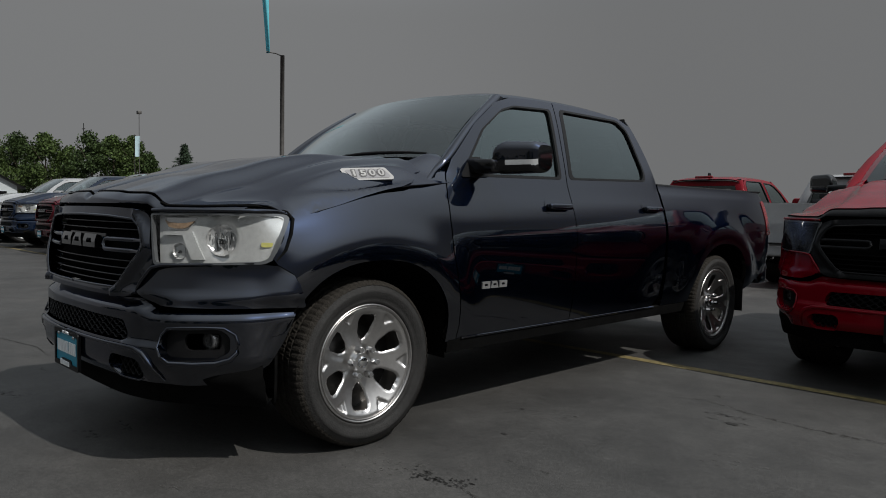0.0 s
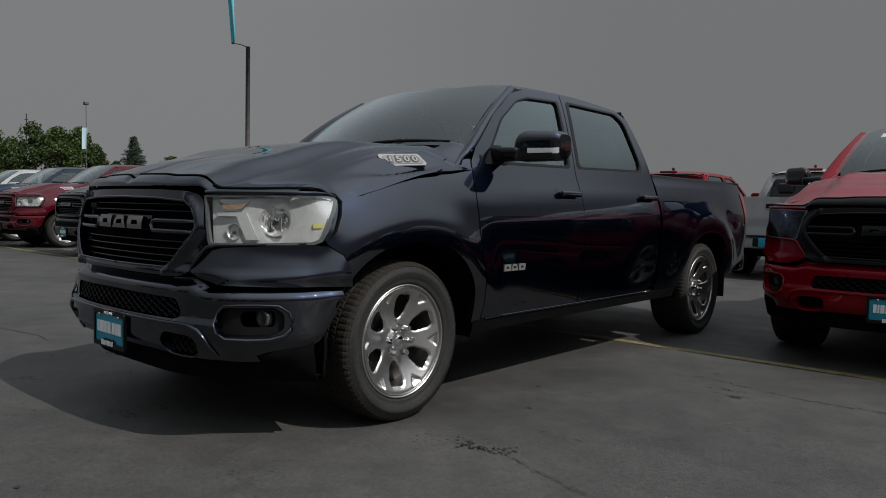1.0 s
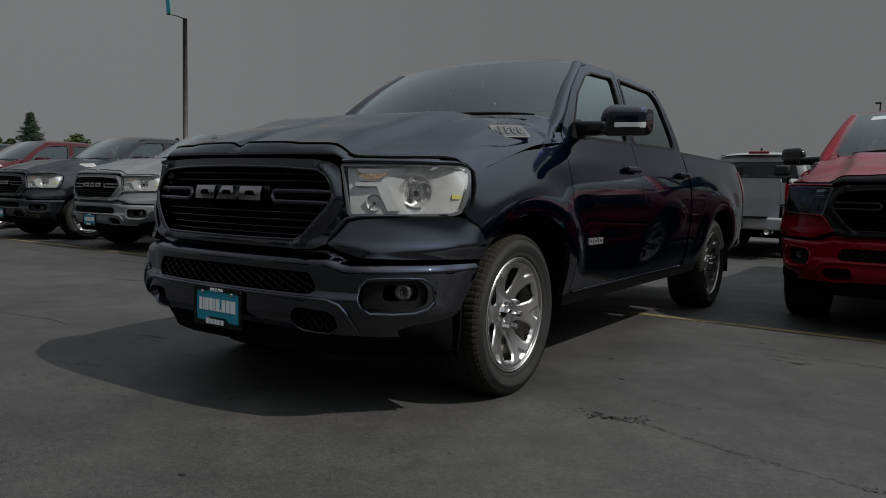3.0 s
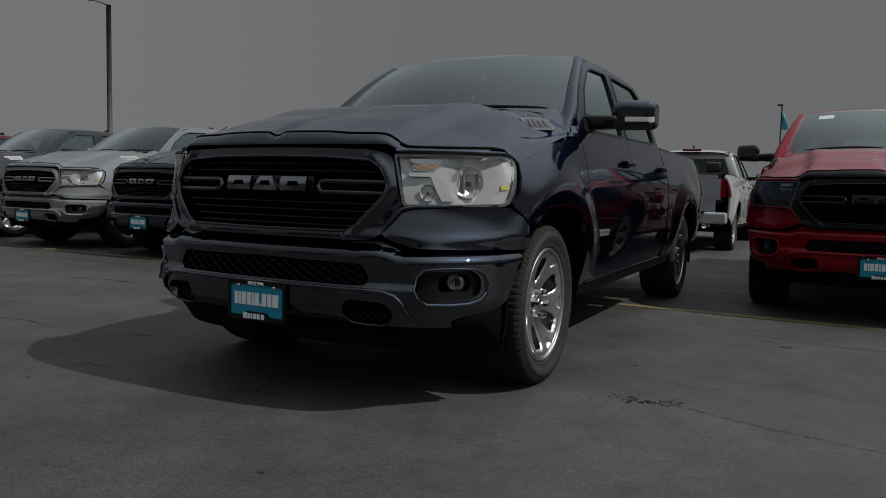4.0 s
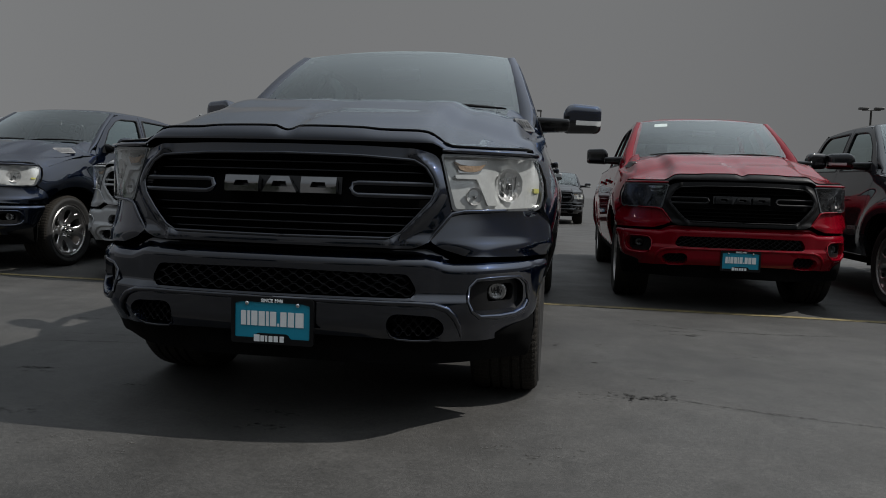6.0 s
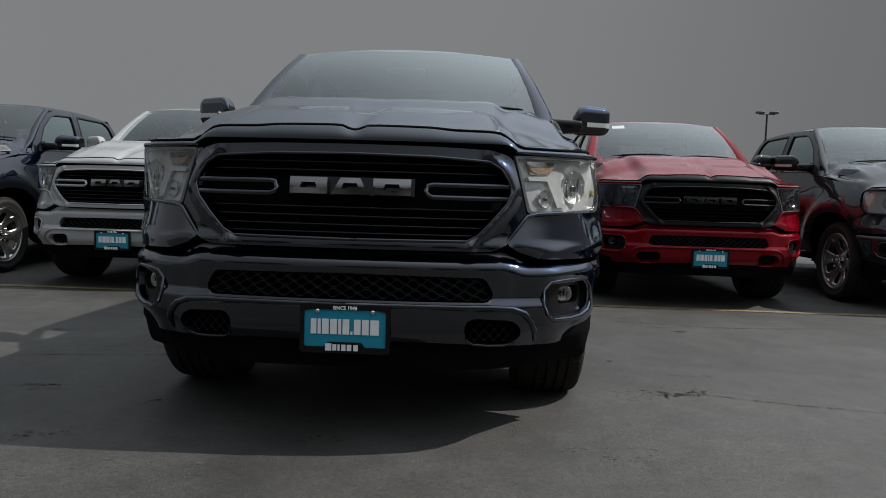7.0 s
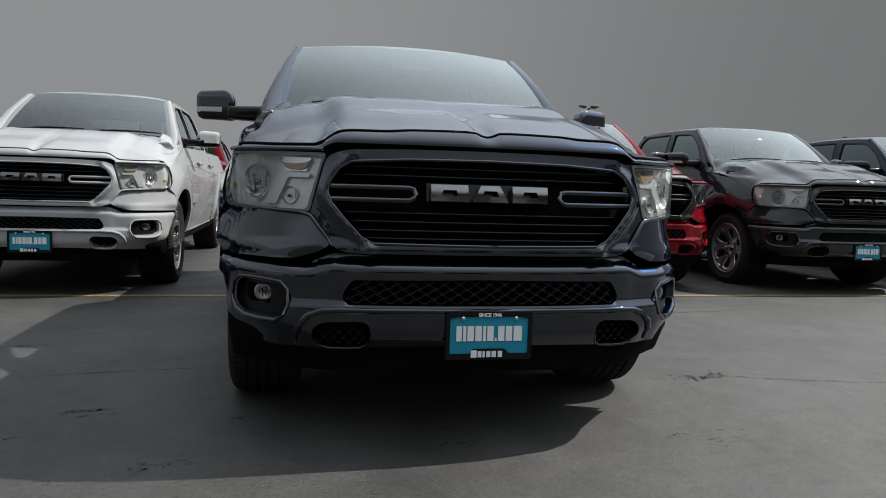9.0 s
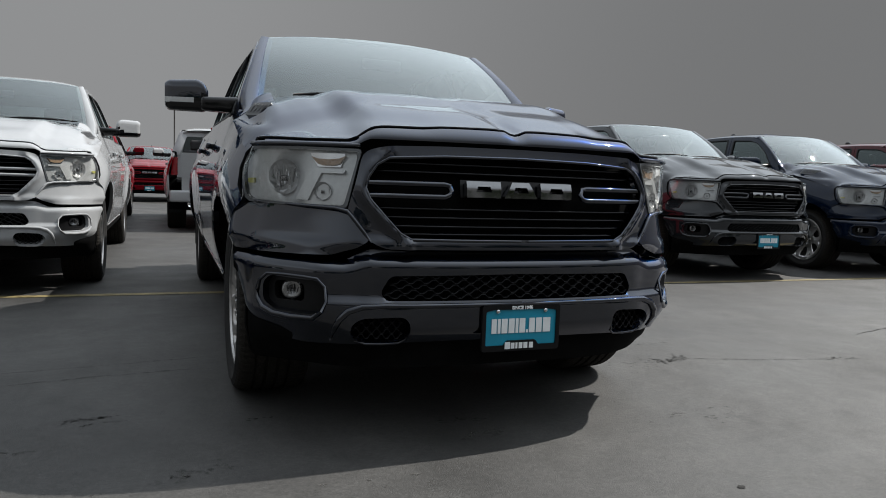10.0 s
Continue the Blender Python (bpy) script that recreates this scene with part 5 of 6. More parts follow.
# ---- the row of parked trucks: middle x, front axle y, turn, paint, label ----
ROW = [
    (2.57, 3.90, 0, "red", "bright red pickup truck with dark headlights and black grille"),
    (5.10, 3.86, 0, "grey", "granite grey pickup truck with bright wheels"),
    (7.75, 3.9, 0, "blue", "dark blue pickup truck parked in the row"),
    (10.4, 3.9, 0, "maroon", "deep maroon pickup truck parked in the row"),
    (-2.76, 3.76, 0, "white", "white pickup truck with white grille bars"),
    (-5.39, 3.78, 0, "navy", "dark navy pickup truck parked in the row"),
    (-7.75, 3.78, 0, "silver", "silver grey pickup truck with bright wheels"),
    (-10.6, 3.80, 0, "dark", "charcoal pickup truck with bright wheels"),
    (-14.1, 3.80, 0, "maroon", "maroon red pickup truck parked in the row"),
    (-17.1, 3.80, 0, "blue", "blue pickup truck parked in the row"),
    (-20.2, 3.80, 0, "white", "white pickup truck at the far end of the row"),
    (-0.25, 14.3, 180, "white", "white pickup truck seen from its tailgate"),
    (-2.95, 14.3, 180, "red", "red pickup truck parked tail towards the lane"),
    (0.8, 23.2, 0, "black", "black pickup truck facing the lane"),
    (-1.75, 23.2, 0, "red", "red pickup truck facing the lane in a far row"),
]
for x, y, turn, colour, label in ROW:
    m = pose(x, y, 0, 0, 0, turn)
    t = tagged(copy_thing(truck, m), label)
    if label.startswith("bright red"):
        extra = ((SLAT, UNDER), (REFLECTOR, BLACK_REFLECTOR), (REFLECTOR_BRIGHT, BLACK_REFLECTOR), (LAMP_FACET, BLACK_REFLECTOR), (CLEAR_LAMP, BLACK_REFLECTOR), (TURN_LAMP, BLACK_REFLECTOR), (AMBER, BLACK_REFLECTOR))
        recolour(t, PAINTS[colour], extra)
        for ob in t.children_recursive:
            if ob.name.startswith(("grille_surround", "bracket", "emblem_block", "grille_header", "grille_lip", "mirror_cap")):
                for slot in ob.material_slots:
                    slot.link = "OBJECT"
                    slot.material = GLOSS_BLACK if ob.name.startswith("mirror_cap") else PLASTIC
    else:
        recolour(t, PAINTS[colour])
    copy_thing(front_plate, m @ PLATE_AT)
    if not label.startswith("bright red"):
        drop_sheet(t)
drop_sheet(truck)

# ---- ground ----
def ground_material():
    m = bpy.data.materials.new("asphalt")
    m.use_nodes = True
    n, l = m.node_tree.nodes, m.node_tree.links
    b = n["Principled BSDF"]
    co = n.new("ShaderNodeTexCoord")

    def noise_at(scale, detail=5, rough=0.6):
        t = n.new("ShaderNodeTexNoise")
        t.inputs["Scale"].default_value, t.inputs["Detail"].default_value, t.inputs["Roughness"].default_value = scale, detail, rough
        l.new(co.outputs["Object"], t.inputs["Vector"])
        return t.outputs[0]

    def span(sock, a, c, lo, hi):
        r = n.new("ShaderNodeMapRange")
        for i, v in enumerate((a, c, lo, hi)):
            r.inputs[i + 1].default_value = v
        l.new(sock, r.inputs[0])
        return r.outputs[0]

    def times(a, c):
        x = n.new("ShaderNodeMath")
        x.operation = "MULTIPLY"
        l.new(a, x.inputs[0])
        l.new(c, x.inputs[1])
        return x.outputs[0]
    v = times(span(noise_at(0.45, 6), 0.3, 0.7, 0.72, 1.28), span(noise_at(2.3, 8, 0.75), 0.3, 0.7, 0.70, 1.30))
    v = times(v, span(noise_at(120, 4, 0.8), 0.3, 0.7, 0.45, 1.55))
    v = times(v, span(noise_at(7.0, 4), 0.66, 0.74, 1.0, 0.72))
    v = times(v, span(noise_at(42, 3, 0.7), 0.35, 0.65, 0.80, 1.20))
    v = times(v, span(noise_at(1.35, 8, 0.72), 0.56, 0.70, 1.0, 1.40))
    v = times(v, span(noise_at(230, 2, 0.5), 0.58, 0.72, 1.0, 1.7))
    v = times(v, span(noise_at(0.8, 3, 0.5), 0.35, 0.65, 0.88, 1.12))
    v = times(v, span(noise_at(5.5, 6, 0.7), 0.35, 0.68, 1.10, 0.84))
    v = times(v, span(noise_at(3.4, 5, 0.65), 0.60, 0.76, 1.0, 0.66))
    mix = n.new("ShaderNodeVectorMath")
    mix.operation = "SCALE"
    mix.inputs[0].default_value = (0.0372, 0.0358, 0.0338)
    l.new(v, mix.inputs["Scale"])
    l.new(mix.outputs[0], b.inputs["Base Color"])
    l.new(span(noise_at(1.1, 4), 0.3, 0.7, 0.55, 0.8), b.inputs["Roughness"])
    k = n.new("ShaderNodeBump")
    k.inputs["Strength"].default_value, k.inputs["Distance"].default_value = 0.5, 0.004
    l.new(noise_at(220, 3), k.inputs["Height"])
    l.new(k.outputs[0], b.inputs["Normal"])
    return m


ASPHALT = ground_material()
us = np.array([-1500, -300, -80, -40, -20, -10, -5, 0, 5, 10, 20, 40, 80, 300, 1500], float)
ground = new("ground", grid_mesh("ground", [[(x, y, 0) for y in us] for x in us], flip=False))
ground.data.materials.append(ASPHALT)
tagged(ground, "grey worn asphalt of a car lot", "ground", kind="structure")
YELLOW = material("worn_yellow_paint", (0.165, 0.13, 0.055), 0.7, grain=0.4, grain_size=25, stain=0.3, stain_size=3)
line = new("parking_line", grid_mesh("parking_line", [[(x, 2.78 + 0.012 * math.sin(x * 0.7), 0.004), (x, 2.875 + 0.012 * math.sin(x * 0.7 + 0.5), 0.004)] for x in np.linspace(-30, 16, 93)], flip=True))
line.data.materials.append(YELLOW)
tagged(line, "worn yellow painted line across the asphalt", "road marking", kind="structure")

# ---- cracks, patches and litter on the asphalt ----
CRACK = material("crack_fill", (0.012, 0.011, 0.010), 0.95, grain=0.3, grain_size=30)
DIRT = material("dirt", (0.026, 0.024, 0.021), 0.95, grain=0.4, grain_size=60)
PALE = material("pale_scuff", (0.062, 0.060, 0.056), 0.9, grain=0.5, grain_size=40)
rng = random.Random(7)


def worn_through(m, size, lo, hi):
    """Lets the ground show through a thin stain in specks and gaps."""
    n, l = m.node_tree.nodes, m.node_tree.links
    co, t, r = n.new("ShaderNodeTexCoord"), n.new("ShaderNodeTexNoise"), n.new("ShaderNodeMapRange")
    t.inputs["Scale"].default_value, t.inputs["Detail"].default_value, t.inputs["Roughness"].default_value = size, 6, 0.75
    r.inputs[1].default_value, r.inputs[2].default_value = lo, hi
    l.new(co.outputs["Object"], t.inputs["Vector"])
    l.new(t.outputs[0], r.inputs[0])
    l.new(r.outputs[0], n["Principled BSDF"].inputs["Alpha"])


worn_through(DIRT, 28, 0.44, 0.88)
worn_through(PALE, 45, 0.42, 0.60)


def strip(pts, width, verts, faces, z=0.003, jitter=0.4):
    pts = [Vector((x, y, z)) for x, y in pts]
    fine = []
    for a, b in zip(pts, pts[1:]):
        c = max(2, int((b - a).length / 0.05))
        for i in range(c):
            fine.append(a.lerp(b, i / c) + Vector((rng.uniform(-1, 1), rng.uniform(-1, 1), 0)) * width * jitter * 1.6)
    fine.append(pts[-1])
    s = len(verts)
    for i, p in enumerate(fine):
        d = fine[min(i + 1, len(fine) - 1)] - fine[max(i - 1, 0)]
        q = Vector((-d.y, d.x, 0)).normalized() * width / 2 * rng.uniform(0.35, 1.3) * min(1, 4 * min(i + 0.3, len(fine) - 0.7 - i) / len(fine))
        verts += [p + q, p - q]
    faces += [(s + 2 * i, s + 2 * i + 1, s + 2 * i + 3, s + 2 * i + 2) for i in range(len(fine) - 1)]


def blot(cx, cy, rx, ry, verts, faces, z=0.003, n=18, rough=0.45):
    s = len(verts)
    verts.append(Vector((cx, cy, z)))
    for i in range(n):
        a = 2 * math.pi * i / n
        k = 1 - rough * rng.random()
        verts.append(Vector((cx + rx * k * math.cos(a), cy + ry * k * math.sin(a), z)))
    faces += [(s, s + 1 + i, s + 1 + (i + 1) % n) for i in range(n)]


cv, cf = [], []
LINES = (
([(-3.4, -0.6), (-2.6, -0.45), (-2.2, -0.5)], 0.008), ([(-9, 2.2), (-7.0, 2.05), (-5.2, 2.25), (-3.6, 2.1)], 0.02), ([(-4.5, 1.1), (-3.9, 1.25), (-3.3, 1.2)], 0.014), ([(0.9, -2.3), (1.6, -2.2), (2.4, -2.35)], 0.005), ([(3.2, 0.2), (4.2, 0.5), (5.4, 0.55)], 0.010))
for pts, w in LINES:
    strip(pts, w, cv, cf)
# broken patches: many small dark pits along a short wandering line
for x0, y0, x1, y1, n, wide in ((1.36, -0.09, 1.64, -0.01, 60, 0.028), (1.42, -0.10, 1.60, -0.07, 22, 0.012), (1.80, 1.80, 2.02, 1.83, 26, 0.02), (-0.95, -0.52, -0.82, -0.50, 10, 0.008), (-1.64, -0.36, -1.42, -0.32, 26, 0.012), (-2.35, 0.92, -2.10, 0.95, 14, 0.01), (2.5, -0.27, 2.7, -0.30, 14, 0.012)):
    for k in range(n):
        t = rng.random()
        blot(x0 + (x1 - x0) * t + rng.gauss(0, 0.01), y0 + (y1 - y0) * t + rng.gauss(0, wide), rng.uniform(0.004, 0.020), rng.uniform(0.003, 0.009), cv, cf, n=9, rough=0.6)
for x, y, rx, ry in ((1.99, 1.68, 0.05, 0.03), (0.555, -1.627, 0.02, 0.015), (1.05, 1.05, 0.02, 0.012), (1.28, 0.62, 0.02, 0.012)):
    blot(x, y, rx, ry, cv, cf)
# broad dirty seams and soft stains
dv, df = [], []
for pts, w in (([(1.52, -0.02), (1.78, -0.11), (2.11, -0.21), (2.8, -0.33)], 0.034), ([(1.45, 1.93), (1.66, 2.05), (1.98, 1.95), (2.32, 1.90), (2.67, 1.92), (3.3, 2.05)], 0.042), ([(-2.05, 0.20), (-1.6, 0.30), (-1.0, 0.36)], 0.024), ([(-2.1, 0.44), (-1.41, 0.54), (-1.0, 0.60)], 0.018)):
    for k in range(2):
        strip([(x + rng.gauss(0, 0.008), y + rng.gauss(0, 0.008)) for x, y in pts], w * (1.0, 0.55, 0.3)[k], dv, df, 0.0022 + 0.0006 * k, 0.25)
for x0, y0, x1, y1, n, rx, ry in ((1.54, 0.33, 1.80, 0.31, 16, 0.030, 0.016), (1.88, 1.69, 2.04, 1.73, 12, 0.035, 0.022), (1.28, 1.12, 1.36, 1.14, 8, 0.030, 0.016), (1.64, 2.2, 1.72, 2.2, 6, 0.030, 0.03), (-1.25, -1.06, -1.06, -0.94, 22, 0.030, 0.022), (-1.79, -0.66, -1.70, -0.66, 10, 0.030, 0.022), (-1.62, -0.42, -1.43, -0.40, 14, 0.024, 0.018), (-1.50, -1.12, -1.35, -1.14, 8, 0.026, 0.014), (-0.20, -0.72, 0.02, -0.76, 26, 0.022, 0.016), (-0.18, -0.94, 0.02, -0.90, 30, 0.022, 0.016)):
    for k in range(n):
        t = rng.random()
        blot(x0 + (x1 - x0) * t + rng.gauss(0, 0.02), y0 + (y1 - y0) * t + rng.gauss(0, 0.016), rx * rng.uniform(0.3, 1.2), ry * rng.uniform(0.3, 1.2), dv, df, 0.0024 + 0.0004 * (k % 3), 11, 0.6)
stains = new("dirt_stains", mesh_of("dirt_stains", dv, df, True))
stains.data.materials.append(DIRT)
tagged(stains, "soft dark dirt seams and stains on the asphalt", "stains", kind="stuff")
cracks = new("asphalt_cracks", mesh_of("asphalt_cracks", cv, cf, True))
cracks.data.materials.append(CRACK)
tagged(cracks, "dark cracks and spalls in the asphalt", "cracks", kind="stuff")
pv, pf = [], []
for i in range(34):
    a, r = rng.uniform(0, 6.28), rng.random()
    blot(1.25 + 0.33 * r * math.cos(a), -0.16 + 0.16 * r * math.sin(a), rng.uniform(0.004, 0.018), rng.uniform(0.003, 0.010), pv, pf, 0.0012, 9)
for x, y in ((-2.9, -0.75), (-2.4, -0.55), (0.1, -1.9), (2.3, 1.07), (-0.3, -2.1), (-0.60, -1.29), (-1.0, -1.34), (1.24, -0.02), (1.20, -0.05), (0.85, -0.99), (1.0, -0.95)):
    for i in range(10):
        blot(x + rng.uniform(-0.2, 0.2), y + rng.uniform(-0.08, 0.08), rng.uniform(0.006, 0.03), rng.uniform(0.004, 0.014), pv, pf, 0.0012, 9)
scuffs = new("pale_grit", mesh_of("pale_grit", pv, pf, True))
scuffs.data.materials.append(PALE)
tagged(scuffs, "pale grit and scuffs on the asphalt", "grit", kind="stuff")

# ---- trees ----
BARK = material("bark", (0.09, 0.07, 0.05), 0.9, grain=0.3, grain_size=8, bump=0.5, bump_size=20)


def leaf_material(name, color):
    m = material(name, color, 0.55, spec=0.3)
    n, l = m.node_tree.nodes, m.node_tree.links
    b = n["Principled BSDF"]
    g, hs, r = n.new("ShaderNodeNewGeometry"), n.new("ShaderNodeHueSaturation"), n.new("ShaderNodeMapRange")
    r.inputs[3].default_value, r.inputs[4].default_value = 0.45, 1.5
    hs.inputs["Color"].default_value = (*color, 1)
    l.new(g.outputs["Random Per Island"], r.inputs[0])
    l.new(r.outputs[0], hs.inputs["Value"])
    l.new(hs.outputs[0], b.inputs["Base Color"])
    return m


LEAF = leaf_material("green_leaves", (0.058, 0.088, 0.024))
LEAF_DARK = leaf_material("dark_leaves", (0.042, 0.066, 0.021))
NEEDLE = leaf_material("spruce_needles", (0.035, 0.055, 0.032))


def leafy_tree(x, y, height, wide, seed, mat, label, low=0.1):
    r = random.Random(seed)
    root = thing("tree", label, "tree", "trees beyond the lot", pose(x, y, 0))
    part("trunk", tube("trunk", [(0, 0, 0), (0.05, 0, height * 0.3), (0.0, 0.05, height * 0.6), (0.05, 0, height * 0.85)], 0.1, 8, [0.16, 0.12, 0.08, 0.03]), BARK, root)
    for k in range(5):
        a = k * 1.26 + r.random()
        part("limb", tube("limb", [(0, 0, height * (0.25 + 0.08 * k)), (wide * 0.22 * math.cos(a), wide * 0.22 * math.sin(a), height * (0.42 + 0.08 * k)), (wide * 0.36 * math.cos(a), wide * 0.36 * math.sin(a), height * (0.52 + 0.08 * k))], 0.05, 6, [0.07, 0.045, 0.02]), BARK, root)
    verts, faces = [], []
    clumps = []
    for k in range(46):
        t = low + (1 - low) * r.random() ** 0.8
        rad = wide / 2 * (1 - (2 * max(t, 0.35) - 0.9) ** 2 * 0.75) * r.random() ** 0.5
        a = r.uniform(0, 6.283)
        clumps.append((rad * math.cos(a), rad * math.sin(a), height * (0.06 + 0.88 * t), r.uniform(0.10, 0.2) * wide))
    for cx, cy, cz, cr in clumps:
        for i in range(150):
            d = Vector((r.gauss(0, 1), r.gauss(0, 1), r.gauss(0, 0.8)))
            p = Vector((cx, cy, cz)) + d.normalized() * cr * r.random() ** 0.4
            u = Vector((r.gauss(0, 1), r.gauss(0, 1), r.gauss(0, 1))).normalized()
            v = u.orthogonal().normalized()
            q = r.uniform(0.07, 0.16) * (0.5 + height / 12)
            s = len(verts)
            verts += [p - u * q, p + v * q * 0.55, p + u * q, p - v * q * 0.55]
            faces.append((s, s + 1, s + 2, s + 3))
    part("crown", mesh_of("crown", verts, faces, True), mat, root, "uneven leafy crown")
    return root


def spruce_tree(x, y, height, wide, seed):
    r = random.Random(seed)
    root = thing("tree", "dark green spruce with drooping tiers", "tree", "trees beyond the lot", pose(x, y, 0))
    part("trunk", tube("trunk", [(0, 0, 0), (0, 0, height * 0.5), (0, 0, height)], 0.1, 8, [0.16, 0.09, 0.02]), BARK, root)
    verts, faces = [], []
    for k in range(190):
        t = 0.05 + 0.95 * (k / 189) ** 0.85
        a = k * 2.399 + r.uniform(-0.4, 0.4)
        ln = (wide / 2 * (1 - t) ** 0.8 + 0.10) * r.choice((0.6, 0.85, 1.0, 1.1, 1.2))
        n = max(4, int(ln * 9))
        for i in range(n):
            f = (i + 1) / n
            base = Vector((math.cos(a) * ln * f, math.sin(a) * ln * f, height * t - 0.30 * ln * f + 0.22 * f * f * ln))
            for w in range(9):
                p = base + Vector((r.gauss(0, 0.12), r.gauss(0, 0.12), r.gauss(-0.07, 0.07)))
                u = Vector((math.cos(a) + r.gauss(0, 0.6), math.sin(a) + r.gauss(0, 0.6), r.gauss(-0.35, 0.35))).normalized() * r.uniform(0.12, 0.26)
                v = u.orthogonal().normalized() * r.uniform(0.022, 0.05)
                s = len(verts)
                verts += [p - u * 0.4, p + v, p + u, p - v]
                faces.append((s, s + 1, s + 2, s + 3))
    part("crown", mesh_of("crown", verts, faces, True), NEEDLE, root, "tiers of dark needles")
    return root


def polar(az, d):
    return 3.4 + d * math.sin(radians(az)), -2.4 + d * math.cos(radians(az))


for i, (az, d, h, w) in enumerate(((-82.5, 92, 9.0, 8.0), (-80.0, 95, 9.3, 7.5), (-77.6, 92, 8.4, 7.0), (-75.6, 95, 9.0, 6.4), (-73.9, 95, 9.2, 6.0), (-72.4, 98, 8.3, 5.2), (-71.0, 95, 9.6, 5.8), (-69.6, 95, 9.4, 5.4), (-68.3, 95, 9.5, 5.0), (-67.4, 95, 7.8, 4.0), (-66.7, 95, 5.8, 3.2))):
    leafy_tree(*polar(az, d), h, w, 20 + i, LEAF if i % 3 else LEAF_DARK, "leafy green tree in a row beyond the lot")
spruce_tree(*polar(-64.75, 90), 8.3, 5.2, 51)
leafy_tree(*polar(-65.9, 92), 5.6, 2.8, 71, LEAF_DARK, "low dark green shrub tree beside a spruce")
leafy_tree(*polar(-62.2, 60), 4.5, 3.0, 72, LEAF, "small round-headed green tree")

for i in range(15):
    leafy_tree(-49 + 7 * i + 2.0 * math.sin(i * 2.3), -36 + 2.5 * math.sin(i * 1.7), 8.0 + 1.2 * math.sin(i * 3.1), 8.0, 90 + i, LEAF_DARK if i % 3 else LEAF, "leafy green tree in a row facing the parked trucks")

# ---- small house beyond the trucks ----
SIDING = material("white_siding", (0.42, 0.45, 0.46), 0.6, grain=0.06, grain_size=3)
ROOFING = material("grey_shingle", (0.14, 0.14, 0.145), 0.85, grain=0.2, grain_size=10)
hxp, hyp = polar(-78.5, 58)
house = thing("house", "small white house with a grey gable roof", "house", m=pose(hxp, hyp, 0, 0, 0, 10))
part("wall", mesh_of("wall", [(-3, -2, 0), (3, -2, 0), (3, 2, 0), (-3, 2, 0), (-3, -2, 2.3), (3, -2, 2.3), (3, 2, 2.3), (-3, 2, 2.3), (-3, 0, 3.3), (3, 0, 3.3)], [(0, 1, 5, 4), (2, 3, 7, 6), (1, 2, 6, 9, 5), (3, 0, 4, 8, 7)], True), SIDING, house, "white boarded walls")
part("roof", mesh_of("roof", [(-3.3, -2.4, 2.15), (3.3, -2.4, 2.15), (3.3, 0, 3.4), (-3.3, 0, 3.4), (3.3, 2.4, 2.15), (-3.3, 2.4, 2.15), (-3.3, -2.4, 2.05), (3.3, -2.4, 2.05), (3.3, 0, 3.3), (-3.3, 0, 3.3), (3.3, 2.4, 2.05), (-3.3, 2.4, 2.05)], [(0, 1, 2, 3), (3, 2, 4, 5), (7, 6, 9, 8), (8, 9, 11, 10), (0, 6, 7, 1), (4, 10, 11, 5)], True), ROOFING, house, "grey shingle roof")
for y in (-0.95, 0.95):
    part("window", box("window", 0.08, 0.75, 0.9, 0.02, at=(3.02, y, 1.45)), GLOSS_BLACK, house)


# ---- poles and flags ----
def pole(x, y, height, r, label, name="light_pole"):
    root = thing(name, label, "pole", m=pose(x, y, 0))
    part("shaft", tube("shaft", [(0, 0, 0), (0, 0, height * 0.5), (0, 0, height)], r, 12, [r * 1.1, r, r * 0.92]), POLE, root)
    part("base", lathe("base", [(0.0, 0.30), (r * 1.7, 0.30), (r * 2.2, 0.26), (r * 2.3, 0.0)], 16, axis="z", flip=True), POLE, root)
    return root


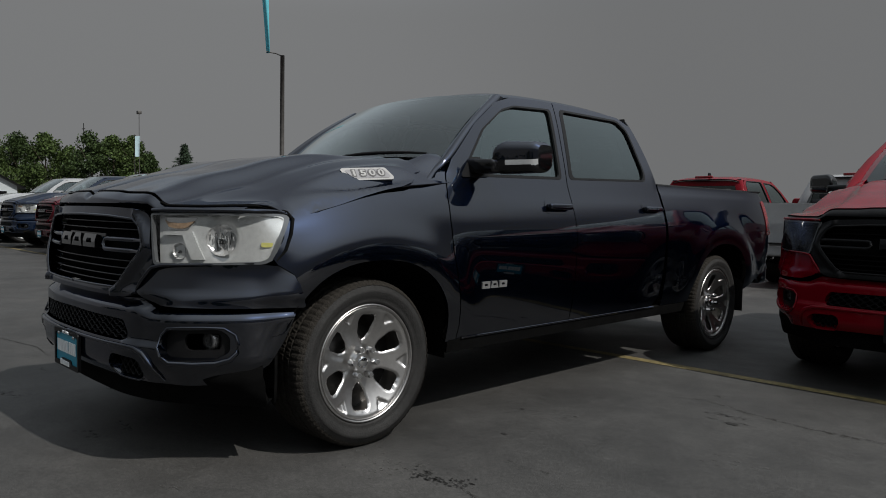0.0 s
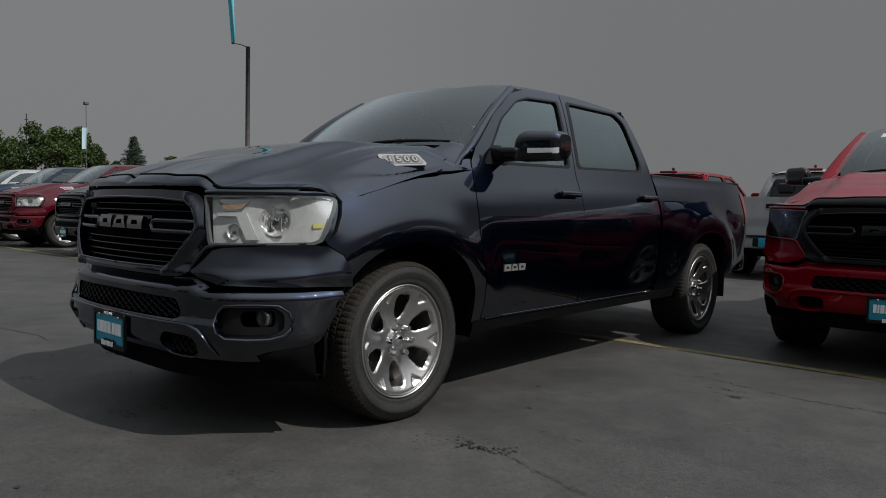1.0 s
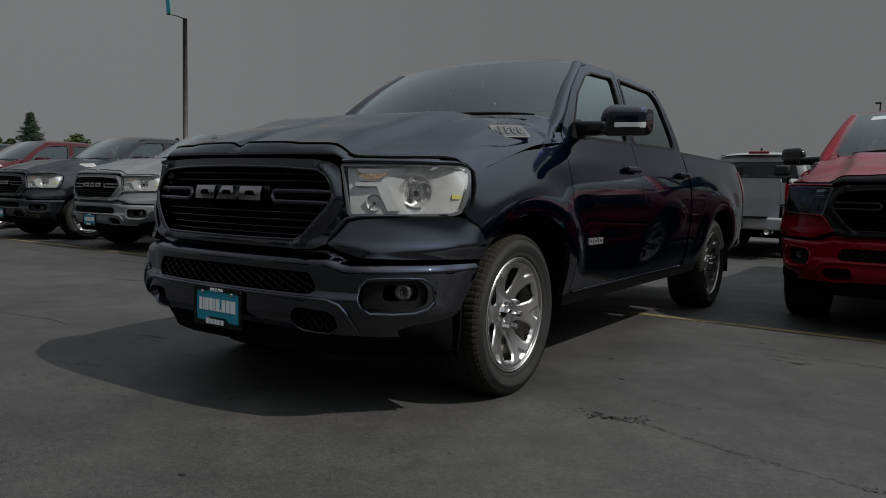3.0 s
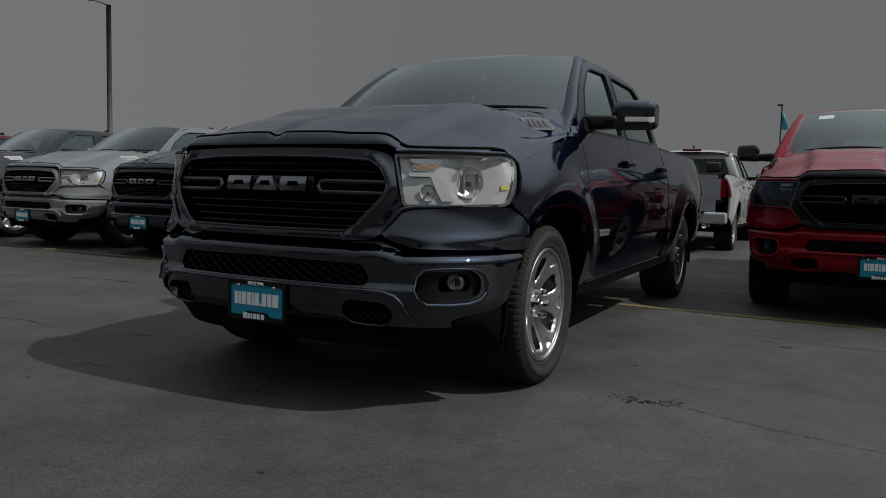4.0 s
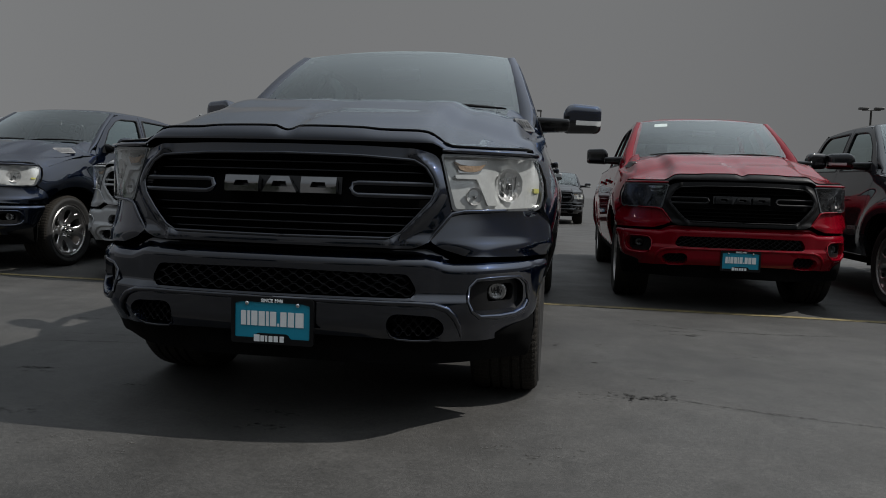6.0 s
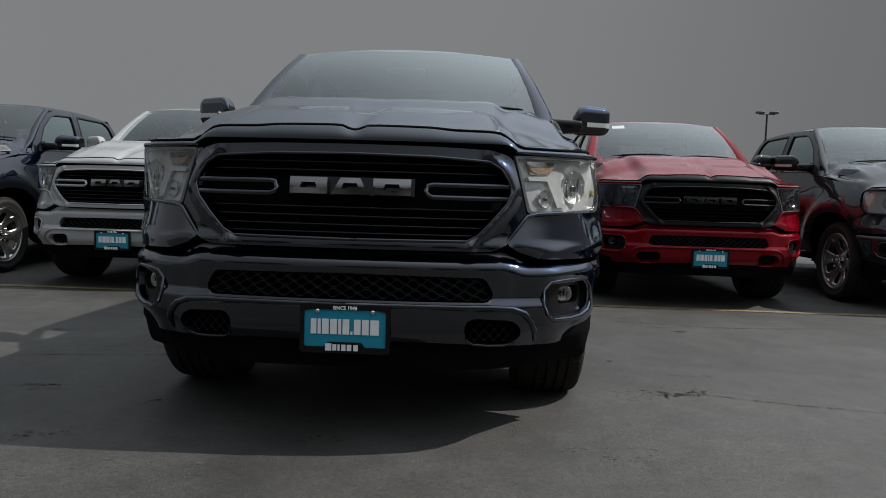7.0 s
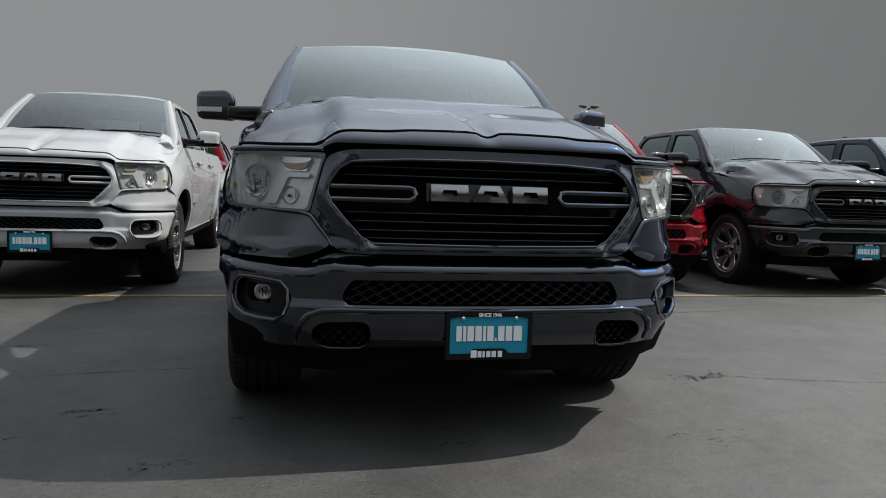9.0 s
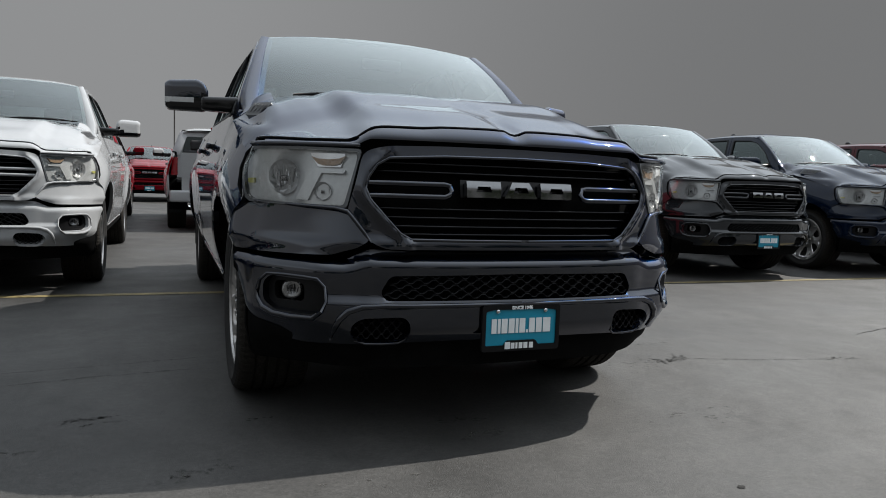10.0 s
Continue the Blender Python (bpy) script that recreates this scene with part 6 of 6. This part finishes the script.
def cloth(name, mat, parent, place, wide, tall, folds=2.0, taper=0.3, depth=0.06):
    rows = []
    for i in range(13):
        v = i / 12
        row = []
        for j in range(9):
            u = j / 8
            w = wide * (1 - taper * v)
            row.append((u * w, depth * math.sin(folds * math.pi * u + 1.7 * v), v * tall + 0.08 * u * math.sin(3 * v)))
        rows.append(row)
    me = grid_mesh(name, rows)
    ob = part(name, me, mat, parent)
    ob.matrix_basis = place
    return ob


p1 = pole(-13.8, 8.78, 5.3, 0.062, "tall dark steel pole with a teal flag on top", "flag_pole")
part("arm", tube("arm", [(0, 0, 5.28), (-0.16, -0.10, 5.36), (-0.40, -0.26, 5.42)], 0.018, 8), POLE, p1)
cloth("flag", FLAG, p1, pose(-0.40, -0.26, 5.38, 0, -6, 33), 0.13, 1.7, 1.6, -0.8, 0.05)
p2 = pole(-0.72, 48, 6.9, 0.045, "distant lamp pole with a teal flag")
part("lamp_head", box("lamp_head", 0.34, 0.25, 0.12, 0.03, at=(-0.1, 0, 6.95)), POLE, p2)
cloth("flag", FLAG, p2, pose(0.05, 0, 5.35, 0, -6, 0), 0.40, 1.0, 1.5, 0.5)
p3 = pole(18.7, 42.8, 6.6, 0.06, "distant lamp pole with two lamp heads")
for s in (-1, 1):
    part("lamp_head", box("lamp_head", 0.5, 0.3, 0.14, 0.03, at=(s * 0.42, 0, 6.7)), POLE, p3)
part("crossarm", tube("crossarm", [(-0.5, 0, 6.6), (0.5, 0, 6.6)], 0.03, 6), POLE, p3)
bx, by = polar(-68.15, 85)
p4 = pole(bx, by, 8.7, 0.04, "slim pole with a pale hanging banner", "banner_pole")
cloth("banner", FLAG_PALE, p4, pose(-0.02, 0, 6.35, 0, 0, 68), 0.5, 2.2, 1.0, -0.1, 0.04)
bx, by = polar(-67.85, 85)
p5 = pole(bx, by, 11.0, 0.03, "thin distant pole with a small floodlight")
part("lamp_head", box("lamp_head", 0.5, 0.4, 0.35, 0.05, at=(0, 0, 11.1)), POLE, p5)
bx, by = polar(-71.5, 102)
p6 = pole(bx, by, 11.3, 0.05, "thin distant utility mast above the trees", "utility_mast")
part("crossarm", box("crossarm", 1.0, 0.1, 0.1, 0.02, at=(0, 0, 10.6)), POLE, p6)
